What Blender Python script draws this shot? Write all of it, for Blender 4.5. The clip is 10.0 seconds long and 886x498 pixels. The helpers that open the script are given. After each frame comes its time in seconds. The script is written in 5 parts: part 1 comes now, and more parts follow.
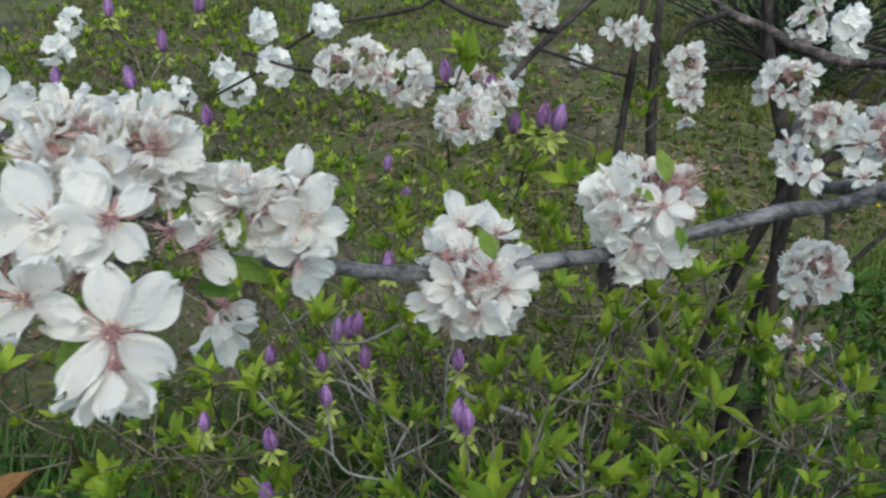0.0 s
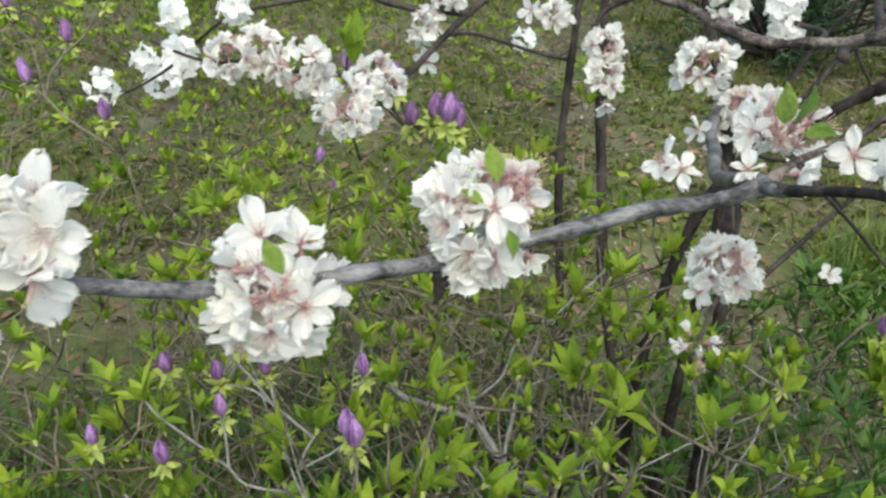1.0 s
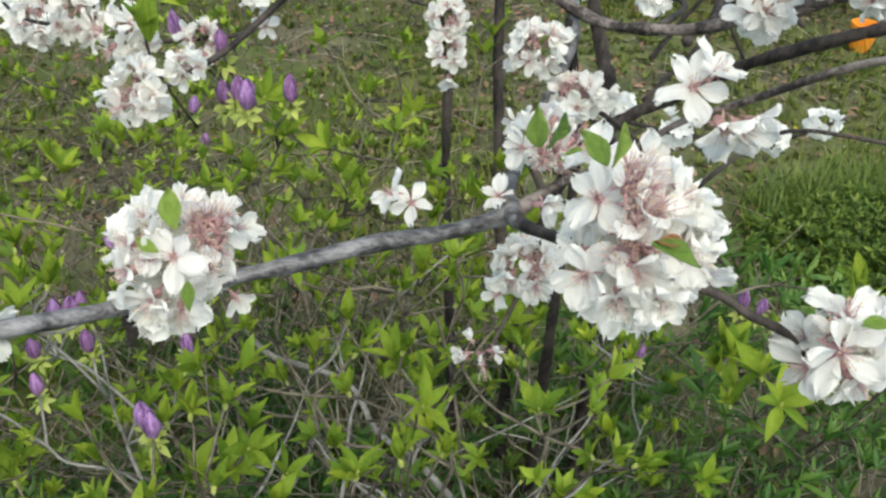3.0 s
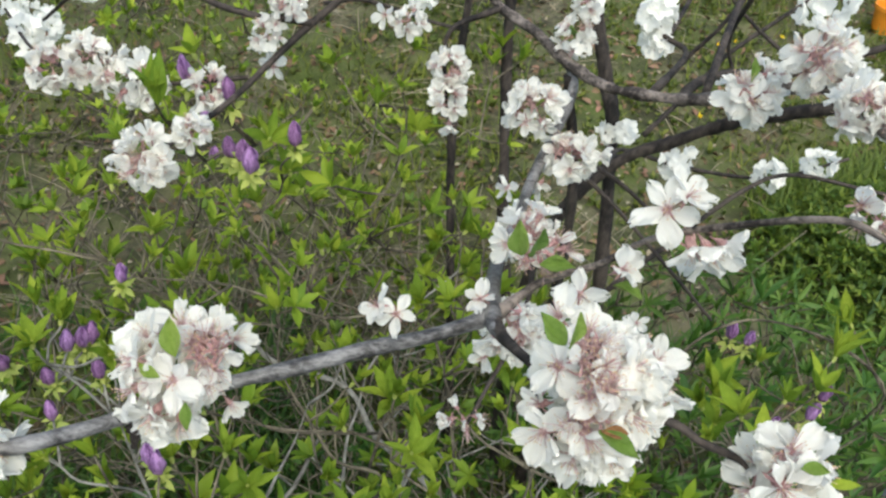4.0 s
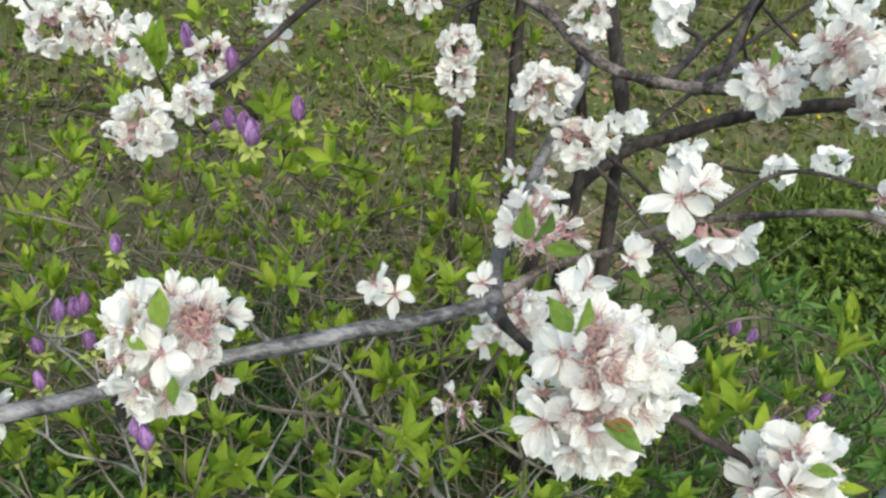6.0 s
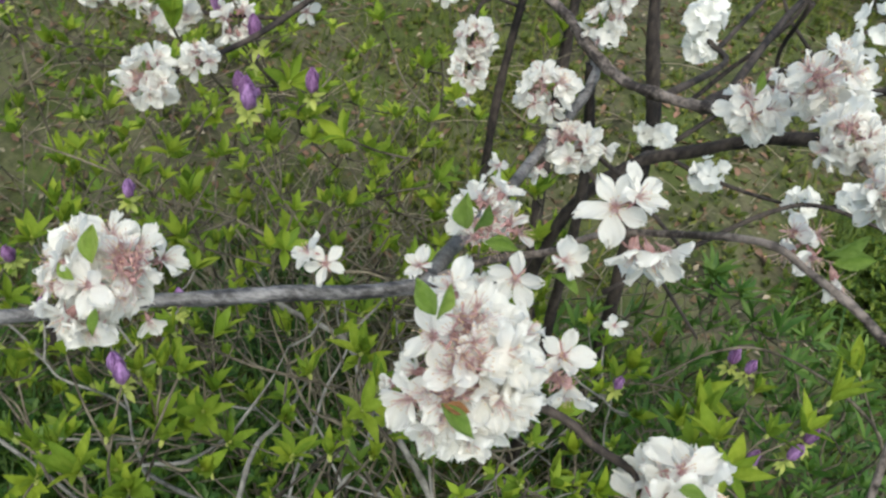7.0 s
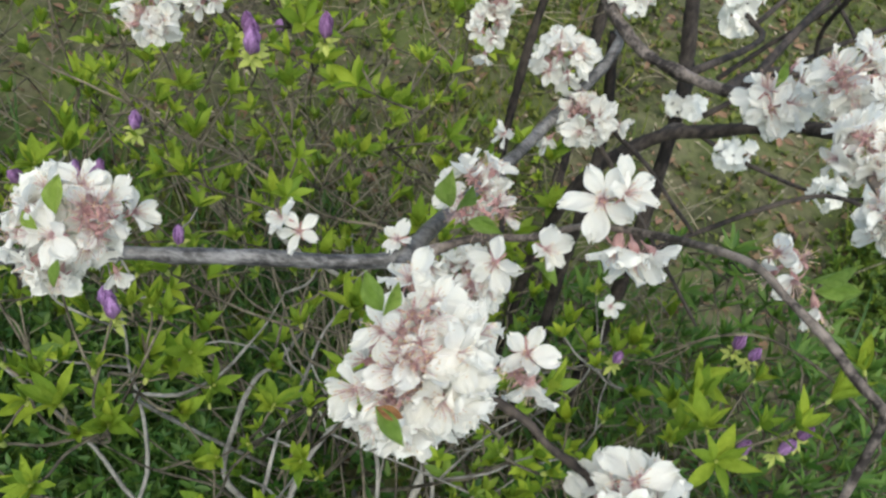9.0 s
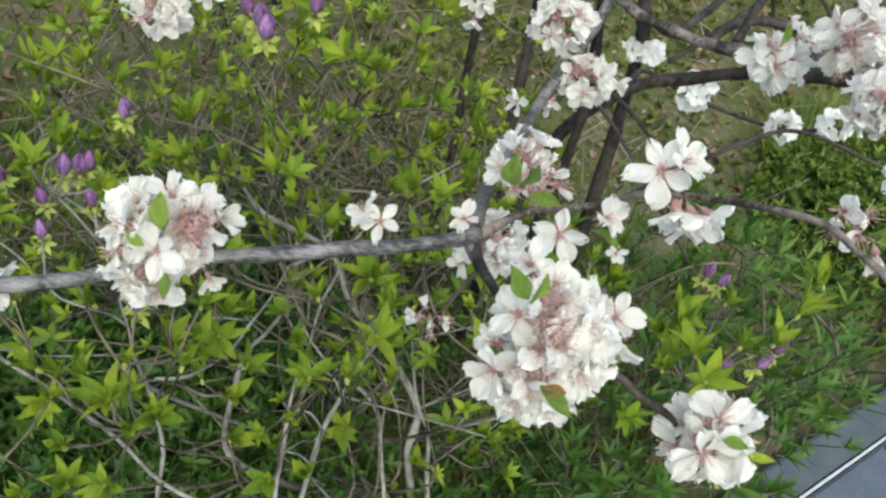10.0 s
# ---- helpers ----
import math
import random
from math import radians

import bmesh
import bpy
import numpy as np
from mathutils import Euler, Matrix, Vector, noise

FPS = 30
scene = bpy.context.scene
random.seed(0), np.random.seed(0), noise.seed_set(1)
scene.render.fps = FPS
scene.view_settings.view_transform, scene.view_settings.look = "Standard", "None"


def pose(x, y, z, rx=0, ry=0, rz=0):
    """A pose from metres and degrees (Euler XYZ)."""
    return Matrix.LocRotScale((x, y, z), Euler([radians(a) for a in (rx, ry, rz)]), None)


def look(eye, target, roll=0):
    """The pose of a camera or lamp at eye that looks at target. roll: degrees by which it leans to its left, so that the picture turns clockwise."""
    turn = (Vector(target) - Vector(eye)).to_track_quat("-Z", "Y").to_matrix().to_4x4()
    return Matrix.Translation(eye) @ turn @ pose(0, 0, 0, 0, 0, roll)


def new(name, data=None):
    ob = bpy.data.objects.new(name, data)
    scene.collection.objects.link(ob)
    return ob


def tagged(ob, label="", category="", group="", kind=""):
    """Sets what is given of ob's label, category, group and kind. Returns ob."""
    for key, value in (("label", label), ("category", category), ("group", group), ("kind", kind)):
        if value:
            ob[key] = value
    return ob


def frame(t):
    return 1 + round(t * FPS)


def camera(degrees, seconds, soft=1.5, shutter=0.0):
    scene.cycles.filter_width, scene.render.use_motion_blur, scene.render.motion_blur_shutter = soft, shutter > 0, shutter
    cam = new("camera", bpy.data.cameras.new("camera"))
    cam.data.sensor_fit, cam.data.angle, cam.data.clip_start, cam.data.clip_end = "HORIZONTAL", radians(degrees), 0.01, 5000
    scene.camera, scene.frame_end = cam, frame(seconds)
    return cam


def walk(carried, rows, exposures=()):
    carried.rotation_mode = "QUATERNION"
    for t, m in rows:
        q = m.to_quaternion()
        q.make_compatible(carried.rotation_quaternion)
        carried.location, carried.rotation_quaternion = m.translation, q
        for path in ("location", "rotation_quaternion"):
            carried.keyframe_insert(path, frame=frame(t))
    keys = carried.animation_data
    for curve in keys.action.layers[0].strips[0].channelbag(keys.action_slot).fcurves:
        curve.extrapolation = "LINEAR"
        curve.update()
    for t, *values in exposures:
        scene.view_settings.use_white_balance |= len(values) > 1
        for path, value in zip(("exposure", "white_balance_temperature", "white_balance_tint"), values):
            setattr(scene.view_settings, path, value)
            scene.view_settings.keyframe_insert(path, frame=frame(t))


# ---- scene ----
cam = camera(57.5, 10.0, soft=2.4, shutter=0.3)
EXPOSURES = [(t, stops + 0.45, 6530 - 450 * max(0.0, 1 - 2 * t), 3) for t, stops in ((0.0, -0.01), (0.5, 0.42), (1.0, 0.61), (2.0, 0.66), (3.5, 0.50), (4.5, 0.48), (5.5, 0.60), (7.0, 0.36), (7.5, 0.26), (8.0, 0.34), (9.0, 0.38), (10.0, 0.49))]
PATH = [
    (0, (-0.03, -0.025, 0.962), (0.117, 1.714, -0.016), 2.7),
    (0.5, (0.005, -0.016, 0.966), (0.151, 1.713, -0.03), 2.5),
    (1, (0.042, 0.003, 0.956), (0.185, 1.724, -0.053), 1.8),
    (1.5, (0.072, 0.022, 0.957), (0.243, 1.73, -0.069), 1.3),
    (2, (0.103, 0.03, 0.966), (0.317, 1.704, -0.107), 0.1),
    (2.2, (0.124, 0.029, 0.978), (0.355, 1.675, -0.135), 0.7),
    (3.3, (0.146, 0.034, 1.013), (0.333, 1.613, -0.201), 5.1),
    (3.4, (0.144, 0.034, 1.026), (0.333, 1.606, -0.196), 4.6),
    (3.5, (0.159, 0.04, 1.033), (0.317, 1.617, -0.187), 4.8),
    (3.6, (0.163, 0.046, 1.04), (0.311, 1.624, -0.179), 4.2),
    (4, (0.155, 0.057, 1.062), (0.324, 1.577, -0.227), 5.8),
    (4.5, (0.145, 0.079, 1.079), (0.351, 1.544, -0.267), 8.5),
    (5, (0.141, 0.089, 1.079), (0.358, 1.53, -0.291), 9.6),
    (5.5, (0.15, 0.07, 1.054), (0.34, 1.581, -0.242), 9.5),
    (5.7, (0.151, 0.067, 1.052), (0.34, 1.572, -0.252), 8.6),
    (6.8, (0.197, 0.057, 1.059), (0.25, 1.548, -0.273), 10.2),
    (7, (0.214, 0.057, 1.063), (0.208, 1.533, -0.286), 11.4),
    (7.5, (0.239, 0.063, 1.069), (0.145, 1.5, -0.319), 12.8),
    (8, (0.25, 0.063, 1.074), (0.131, 1.485, -0.327), 13.8),
    (8.5, (0.252, 0.07, 1.077), (0.121, 1.468, -0.347), 14.2),
    (9, (0.233, 0.082, 1.071), (0.182, 1.436, -0.4), 15.2),
    (9.5, (0.189, 0.083, 1.086), (0.305, 1.342, -0.463), 17.8),
    (10, (0.157, 0.068, 1.086), (0.367, 1.346, -0.438), 18.7),
]
walk(cam, [(t, look(eye, target, roll)) for t, eye, target, roll in PATH], EXPOSURES)

# ---- world and light ----
GROUND = 0.10
world = bpy.data.worlds.new("overcast_sky")
scene.world = world
world.use_nodes = True
wn = world.node_tree.nodes
wn.clear()
sky = wn.new("ShaderNodeTexSky")
sky.sky_type = "NISHITA"
sky.sun_disc = False
sky.sun_elevation = radians(61)
sky.sun_rotation = radians(176)
sky.dust_density = 3.0
back = wn.new("ShaderNodeBackground")
back.inputs["Strength"].default_value = 0.15
wout = wn.new("ShaderNodeOutputWorld")
world.node_tree.links.new(sky.outputs[0], back.inputs[0])
world.node_tree.links.new(back.outputs[0], wout.inputs[0])
sun_data = bpy.data.lights.new("sun", "SUN")
sun_data.energy = 1.5
sun_data.angle = radians(75)
sun_data.color = (1.0, 0.99, 0.96)
sun = new("sun", sun_data)
sun.matrix_world = look((0.2, -0.9, 2.9), (0.1, 0.5, 0.4))


# ---- materials ----
def shader(name, low, high, scale=40.0, rough=0.6, bump=0.2, through_light=0.0, vary=0.0, detail=6.0, stretch=(1, 1, 1), coarse=6.0, spec=0.3, sharp=0.15):
    """A surface with grain at two scales between two colours, relief, and light that comes through thin leaves."""
    m = bpy.data.materials.new(name)
    m.use_nodes = True
    nt = m.node_tree
    n, l = nt.nodes, nt.links
    n.clear()
    out = n.new("ShaderNodeOutputMaterial")
    bsdf = n.new("ShaderNodeBsdfPrincipled")
    bsdf.inputs["Roughness"].default_value = rough
    bsdf.inputs["Specular IOR Level"].default_value = spec
    co = n.new("ShaderNodeTexCoord")
    mp = n.new("ShaderNodeMapping")
    mp.inputs["Scale"].default_value = stretch
    l.new(co.outputs["Object"], mp.inputs["Vector"])
    fine = n.new("ShaderNodeTexNoise")
    fine.inputs["Scale"].default_value = scale
    fine.inputs["Detail"].default_value = detail
    fine.inputs["Roughness"].default_value = 0.65
    wide = n.new("ShaderNodeTexNoise")
    wide.inputs["Scale"].default_value = scale / coarse
    wide.inputs["Detail"].default_value = 3.0
    l.new(mp.outputs[0], fine.inputs["Vector"])
    l.new(mp.outputs[0], wide.inputs["Vector"])
    mean = n.new("ShaderNodeMath")
    mean.operation = "ADD"
    l.new(fine.outputs["Fac"], mean.inputs[0])
    l.new(wide.outputs["Fac"], mean.inputs[1])
    ramp = n.new("ShaderNodeValToRGB")
    ramp.color_ramp.elements[0].position = 0.51 - sharp
    ramp.color_ramp.elements[1].position = 0.51 + sharp
    ramp.color_ramp.elements[0].color = (*low, 1)
    ramp.color_ramp.elements[1].color = (*high, 1)
    half = n.new("ShaderNodeMath")
    half.operation = "MULTIPLY"
    half.inputs[1].default_value = 0.5
    l.new(mean.outputs[0], half.inputs[0])
    l.new(half.outputs[0], ramp.inputs["Fac"])
    colour = ramp.outputs["Color"]
    if vary:
        info = n.new("ShaderNodeObjectInfo")
        geo = n.new("ShaderNodeNewGeometry")
        both = n.new("ShaderNodeMath")
        both.operation = "ADD"
        l.new(info.outputs["Random"], both.inputs[0])
        l.new(geo.outputs["Random Per Island"], both.inputs[1])
        wrap = n.new("ShaderNodeMath")
        wrap.operation = "FRACT"
        l.new(both.outputs[0], wrap.inputs[0])
        span = n.new("ShaderNodeMapRange")
        span.inputs["To Min"].default_value = 1 - vary
        span.inputs["To Max"].default_value = 1 + vary
        l.new(wrap.outputs[0], span.inputs["Value"])
        hsv = n.new("ShaderNodeHueSaturation")
        l.new(span.outputs[0], hsv.inputs["Value"])
        turn = n.new("ShaderNodeMapRange")
        turn.inputs["To Min"].default_value = 0.5 + vary * 0.07
        turn.inputs["To Max"].default_value = 0.5 - vary * 0.07
        l.new(wrap.outputs[0], turn.inputs["Value"])
        l.new(turn.outputs[0], hsv.inputs["Hue"])
        l.new(colour, hsv.inputs["Color"])
        colour = hsv.outputs["Color"]
    l.new(colour, bsdf.inputs["Base Color"])
    if bump:
        bp = n.new("ShaderNodeBump")
        bp.inputs["Strength"].default_value = bump
        bp.inputs["Distance"].default_value = 0.3 / scale
        l.new(fine.outputs["Fac"], bp.inputs["Height"])
        l.new(bp.outputs[0], bsdf.inputs["Normal"])
    if through_light:
        tr = n.new("ShaderNodeBsdfTranslucent")
        l.new(colour, tr.inputs["Color"])
        mix = n.new("ShaderNodeMixShader")
        mix.inputs["Fac"].default_value = through_light
        l.new(bsdf.outputs[0], mix.inputs[1])
        l.new(tr.outputs[0], mix.inputs[2])
        l.new(mix.outputs[0], out.inputs["Surface"])
    else:
        l.new(bsdf.outputs[0], out.inputs["Surface"])
    return m


def blend_along(m, colour, start, end, axis="Y"):
    """Lays a second pigment over the base of a petal or bud, along its own length."""
    nt = m.node_tree
    n, l = nt.nodes, nt.links
    users = [k for k in l if k.to_socket.name in ("Base Color",) or (k.to_node.type == "BSDF_TRANSLUCENT" and k.to_socket.name == "Color")]
    src = users[0].from_socket
    targets = [k.to_socket for k in users]
    co = n.new("ShaderNodeTexCoord")
    sep = n.new("ShaderNodeSeparateXYZ")
    l.new(co.outputs["Object"], sep.inputs[0])
    rng = n.new("ShaderNodeMapRange")
    rng.interpolation_type = "SMOOTHSTEP"
    rng.inputs["From Min"].default_value = start
    rng.inputs["From Max"].default_value = end
    rng.inputs["To Min"].default_value = 1.0
    rng.inputs["To Max"].default_value = 0.0
    l.new(sep.outputs[axis], rng.inputs["Value"])
    mx = n.new("ShaderNodeMix")
    mx.data_type = "RGBA"
    l.new(rng.outputs[0], mx.inputs["Factor"])
    l.new(src, mx.inputs["A"])
    mx.inputs["B"].default_value = (*colour, 1)
    for t in targets:
        l.new(mx.outputs["Result"], t)


PETAL = shader("petal_white", (0.885, 0.866, 0.795), (0.94, 0.93, 0.875), 4.0, 0.6, 0.4, 0.51, 0.05, spec=0.2)
blend_along(PETAL, (0.84, 0.67, 0.65), -0.04, 0.145)
CALYX = shader("calyx_pink", (0.29, 0.145, 0.14), (0.50, 0.32, 0.295), 4.0, 0.6, 0.2, 0.2, 0.15)
STAMEN = shader("stamen_pink", (0.52, 0.32, 0.32), (0.74, 0.58, 0.56), 4.0, 0.6, 0.0, 0.2, 0.1)
ANTHER = shader("anther_yellow", (0.58, 0.42, 0.20), (0.75, 0.58, 0.32), 9.0, 0.7, 0.0)
YOUNG_LEAF = shader("young_leaf_green", (0.155, 0.275, 0.035), (0.32, 0.43, 0.11), 5.0, 0.5, 0.6, 0.35, 0.2)
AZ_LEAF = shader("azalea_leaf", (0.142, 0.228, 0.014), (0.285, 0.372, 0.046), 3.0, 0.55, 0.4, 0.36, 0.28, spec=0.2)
# the same azalea leaf for lower tips, with their shade painted in
AZ_LEAF_SHADED = shader("azalea_leaf_shaded", (0.084, 0.150, 0.012), (0.185, 0.262, 0.031), 3.0, 0.5, 0.3, 0.32, 0.3)
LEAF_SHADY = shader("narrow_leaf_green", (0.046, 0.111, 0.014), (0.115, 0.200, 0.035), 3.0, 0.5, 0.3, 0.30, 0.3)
COVER_LEAF = shader("ground_cover_leaf", (0.043, 0.087, 0.009), (0.126, 0.186, 0.023), 3.0, 0.5, 0.3, 0.30, 0.4)
BRACT = shader("bract_yellow_green", (0.32, 0.38, 0.07), (0.48, 0.52, 0.17), 3.0, 0.55, 0.2, 0.35, 0.15)
BUD = shader("bud_purple", (0.060, 0.008, 0.078), (0.58, 0.32, 0.62), 4.2, 0.45, 0.5, 0.12, 0.25, stretch=(4.5, 4.5, 0.3), sharp=0.11)
BARK = shader("bark_grey", (0.015, 0.013, 0.012), (0.192, 0.186, 0.182), 620.0, 0.45, 1.0, sharp=0.10, stretch=(0.45, 1.0, 1.0), coarse=5.0, spec=0.5, detail=10.0)
BARK_DARK = shader("bark_dark", (0.009, 0.007, 0.006), (0.066, 0.052, 0.042), 220.0, 0.75, 1.0, sharp=0.09, stretch=(1, 1, 0.45))
BARK_BROWN = shader("bark_brown", (0.020, 0.015, 0.012), (0.20, 0.165, 0.14), 300.0, 0.6, 1.0, sharp=0.08)
TWIG = shader("azalea_stem", (0.028, 0.023, 0.015), (0.185, 0.158, 0.108), 120.0, 0.8, 0.6, sharp=0.10)
CANE = shader("azalea_cane", (0.085, 0.080, 0.066), (0.315, 0.30, 0.258), 120.0, 0.75, 0.6, sharp=0.12)
SOIL = shader("soil_litter", (0.035, 0.032, 0.018), (0.121, 0.108, 0.061), 60.0, 0.95, 1.0, coarse=8.0, detail=12.0, sharp=0.07)
_n, _l = SOIL.node_tree.nodes, SOIL.node_tree.links
_link = next(k for k in _l if k.to_socket.name == "Base Color")
_ramp, _base = _link.from_socket, _link.to_socket
_moss = _n.new("ShaderNodeTexNoise")
_moss.inputs["Scale"].default_value = 3.2
_moss.inputs["Detail"].default_value = 8.0
_moss.inputs["Roughness"].default_value = 0.7
_where = _n.new("ShaderNodeMapRange")
_where.inputs["From Min"].default_value = 0.42
_where.inputs["From Max"].default_value = 0.62
_where.inputs["To Max"].default_value = 0.72
_mix = _n.new("ShaderNodeMix")
_mix.data_type = "RGBA"
_mix.inputs["B"].default_value = (0.075, 0.105, 0.018, 1)
_l.new(_n["Mapping"].outputs[0], _moss.inputs["Vector"])
_l.new(_moss.outputs["Fac"], _where.inputs["Value"])
_l.new(_where.outputs[0], _mix.inputs["Factor"])
_l.new(_ramp, _mix.inputs["A"])
_l.new(_mix.outputs["Result"], _base)
# undergrowth green, darkened so the shade under the bushes is in the colour
UNDERGROWTH_SHADED = shader("undergrowth_shaded", (0.025, 0.069, 0.009), (0.071, 0.140, 0.019), 3.0, 0.5, 0.1, 0.25, 0.35)
FRESH = shader("fresh_grass_blade", (0.058, 0.100, 0.011), (0.140, 0.191, 0.028), 3.0, 0.5, 0.1, 0.3, 0.3)
DEAD_WOOD = shader("dead_twig_bark", (0.060, 0.052, 0.033), (0.25, 0.224, 0.152), 120.0, 0.8, 0.6, sharp=0.12)
LITTER = shader("dead_leaf", (0.080, 0.052, 0.029), (0.225, 0.150, 0.085), 4.0, 0.8, 0.4, 0.1, 0.4)
DRY_LEAF = shader("dry_leaf_brown", (0.17, 0.08, 0.030), (0.38, 0.19, 0.08), 5.0, 0.7, 0.5, 0.15, 0.1)
GRASS = shader("grass_blade", (0.067, 0.095, 0.009), (0.141, 0.175, 0.020), 3.0, 0.55, 0.1, 0.3, 0.35)
WEED = shader("weed_leaf", (0.065, 0.091, 0.013), (0.135, 0.163, 0.030), 3.0, 0.55, 0.2, 0.3, 0.35)
STRAW = shader("dry_stalk", (0.19, 0.16, 0.10), (0.33, 0.29, 0.20), 30.0, 0.8, 0.2, 0.0, 0.25)
KERB = shader("kerb_granite", (0.048, 0.061, 0.069), (0.076, 0.090, 0.099), 220.0, 0.7, 0.3)
PAVING = shader("path_paving", (0.054, 0.070, 0.089), (0.082, 0.100, 0.121), 160.0, 0.75, 0.3)
MORTAR = shader("mortar_line", (0.36, 0.39, 0.42), (0.52, 0.55, 0.58), 200.0, 0.8, 0.2)
EVERGREEN = shader("evergreen_needle", (0.012, 0.030, 0.010), (0.03, 0.06, 0.018), 3.0, 0.6, 0.1, 0.1, 0.4)
ORANGE = shader("orange_plastic", (0.62, 0.20, 0.012), (0.75, 0.28, 0.03), 20.0, 0.45, 0.1)
YELLOW = shader("yellow_petal", (0.70, 0.52, 0.02), (0.80, 0.62, 0.05), 3.0, 0.6, 0.0, 0.2, 0.1)


# ---- mesh helpers ----
def mesh_of(name, verts, faces, material, smooth=True, slots=(), index=None):
    me = bpy.data.meshes.new(name)
    me.from_pydata([tuple(v) for v in verts], [], [tuple(int(i) for i in f) for f in faces])
    for s in (material, *slots):
        me.materials.append(s)
    if smooth:
        me.polygons.foreach_set("use_smooth", [True] * len(me.polygons))
    if index is not None:
        me.polygons.foreach_set("material_index", [int(i) for i in index])
    me.update()
    return me


def part(name, me, parent=None, m=None, label=""):
    ob = new(name, me)
    if parent is not None:
        ob.parent = parent
    if m is not None:
        ob.matrix_basis = m
    return tagged(ob, label) if label else ob


def thing(name, place, label, category, group="", kind=""):
    ob = new(name)
    ob.empty_display_size = 0.05
    ob.location = place
    return tagged(ob, label, category, group, kind)


def facing(direction, spin=0.0):
    """The turn that lays local z along a direction."""
    return Vector(direction).normalized().to_track_quat("Z", "Y").to_matrix().to_4x4() @ Matrix.Rotation(spin, 4, "Z")


def spline(points, steps):
    """A smooth curve through points, each (x, y, z, radius)."""
    p = np.array(points, float)
    p = np.vstack([2 * p[0] - p[1], p, 2 * p[-1] - p[-2]])
    out = []
    for i in range(1, len(p) - 2):
        for s in np.linspace(0, 1, steps, endpoint=False):
            a, b, c, d = p[i - 1], p[i], p[i + 1], p[i + 2]
            out.append(0.5 * (2 * b + (c - a) * s + (2 * a - 5 * b + 4 * c - d) * s * s + (3 * b - a - 3 * c + d) * s ** 3))
    out.append(p[-2])
    return np.array(out)


def tube(points, sides=8, steps=6, rough=0.0, rng=None, offset=0):
    """Vertices and faces of a round limb with closed ends; rough adds swellings and knots."""
    path = spline(points, steps)
    c, r = path[:, :3], np.maximum(path[:, 3], 0.0003)
    tang = np.gradient(c, axis=0)
    tang /= np.linalg.norm(tang, axis=1)[:, None] + 1e-9
    u = np.cross(tang[0], (0.3, 0.2, 0.93))
    if np.linalg.norm(u) < 1e-3:
        u = np.cross(tang[0], (1, 0, 0))
    swell = np.ones(len(c))
    if rough and rng is not None:
        walk_in = np.convolve(rng.standard_normal(len(c) + 8), np.ones(5) / 5, "same")[4:-4] * 1.6
        swell = 1 + rough * walk_in
    verts, faces = [], []
    ang = np.arange(sides) * 2 * math.pi / sides
    for i in range(len(c)):
        u = u - tang[i] * np.dot(u, tang[i])
        u /= np.linalg.norm(u) + 1e-9
        v = np.cross(tang[i], u)
        rr = np.full(sides, r[i])
        if rough and rng is not None:
            rr = rr * swell[i] * (1 + rough * rng.standard_normal(sides) * 0.55)
        verts.extend(c[i] + np.outer(rr * np.cos(ang), u) + np.outer(rr * np.sin(ang), v))
    n = len(c)
    for i in range(n - 1):
        for k in range(sides):
            a, b = i * sides + k, i * sides + (k + 1) % sides
            faces.append((a + offset, b + offset, b + sides + offset, a + sides + offset))
    faces.append(tuple(offset + k for k in reversed(range(sides))))
    faces.append(tuple(offset + (n - 1) * sides + k for k in range(sides)))
    return verts, faces


def join_tubes(curves, sides, steps, rough, rng):
    verts, faces = [], []
    for c in curves:
        v, f = tube(c, sides, steps, rough, rng, len(verts))
        verts += v
        faces += f
    return verts, faces


def scatter(name, template, poses, material):
    """One mesh of many copies of a small template, each with its own pose."""
    v, f = np.array(template[0], float), template[1]
    m = np.array([np.array(p) for p in poses])
    allv = np.einsum("nij,kj->nki", m[:, :3, :3], v) + m[:, None, :3, 3]
    faces = []
    for i in range(len(m)):
        o = i * len(v)
        faces += [tuple(k + o for k in q) for q in f]
    return mesh_of(name, allv.reshape(-1, 3), faces, material)


# ---- petals, leaves, buds: templates of length one along y ----
def blade(width, nu, nv, profile, cup, droop, ruffle, fold, seed, notch=0.0):
    """A petal or leaf: across u, along y, with cup, droop, a folded midrib and a ruffled rim."""
    rng = np.random.default_rng(seed)
    ph = rng.uniform(0, 6.28, 3)
    verts, faces = [], []
    for j in range(nv + 1):
        s = 1 - (1 - j / nv) ** 1.5 if notch else j / nv
        w = width * profile(s)
        for i in range(nu + 1):
            u = 2 * i / nu - 1
            y = s
            if notch and s > 0.7:
                y -= notch * (s - 0.7) / 0.3 * (1 - min(1, abs(u) * 2.2)) + 0.05 * (s - 0.7) / 0.3 * u * u
            z = cup * u * u * w * 1.6 + droop * s * s + fold * abs(u) * w
            rim = ruffle * (max(abs(u), s) ** 3)
            z += rim * math.sin(u * 5.1 + s * 3 + ph[0]) + 0.6 * rim * math.sin(u * 9 + s * 7 + ph[1])
            y += 0.35 * rim * math.sin(u * 11 + ph[2]) * (s > 0.8)
            if notch and s > 0.8:
                y += rng.normal(0, 0.080) * (s - 0.6)
            verts.append((u * w, y, z))
    for j in range(nv):
        for i in range(nu):
            a = j * (nu + 1) + i
            faces.append((a, a + 1, a + nu + 2, a + nu + 1))
    return verts, faces


def petal_profile(s):
    """Narrow at the claw, widest past the middle, broadly round at the end."""
    if s < 0.58:
        return 0.10 + 0.90 * math.sin(0.5 * math.pi * s / 0.58) ** 0.95
    return max(0.16, math.sqrt(max(0.0, 1 - ((s - 0.58) / 0.43) ** 2)))


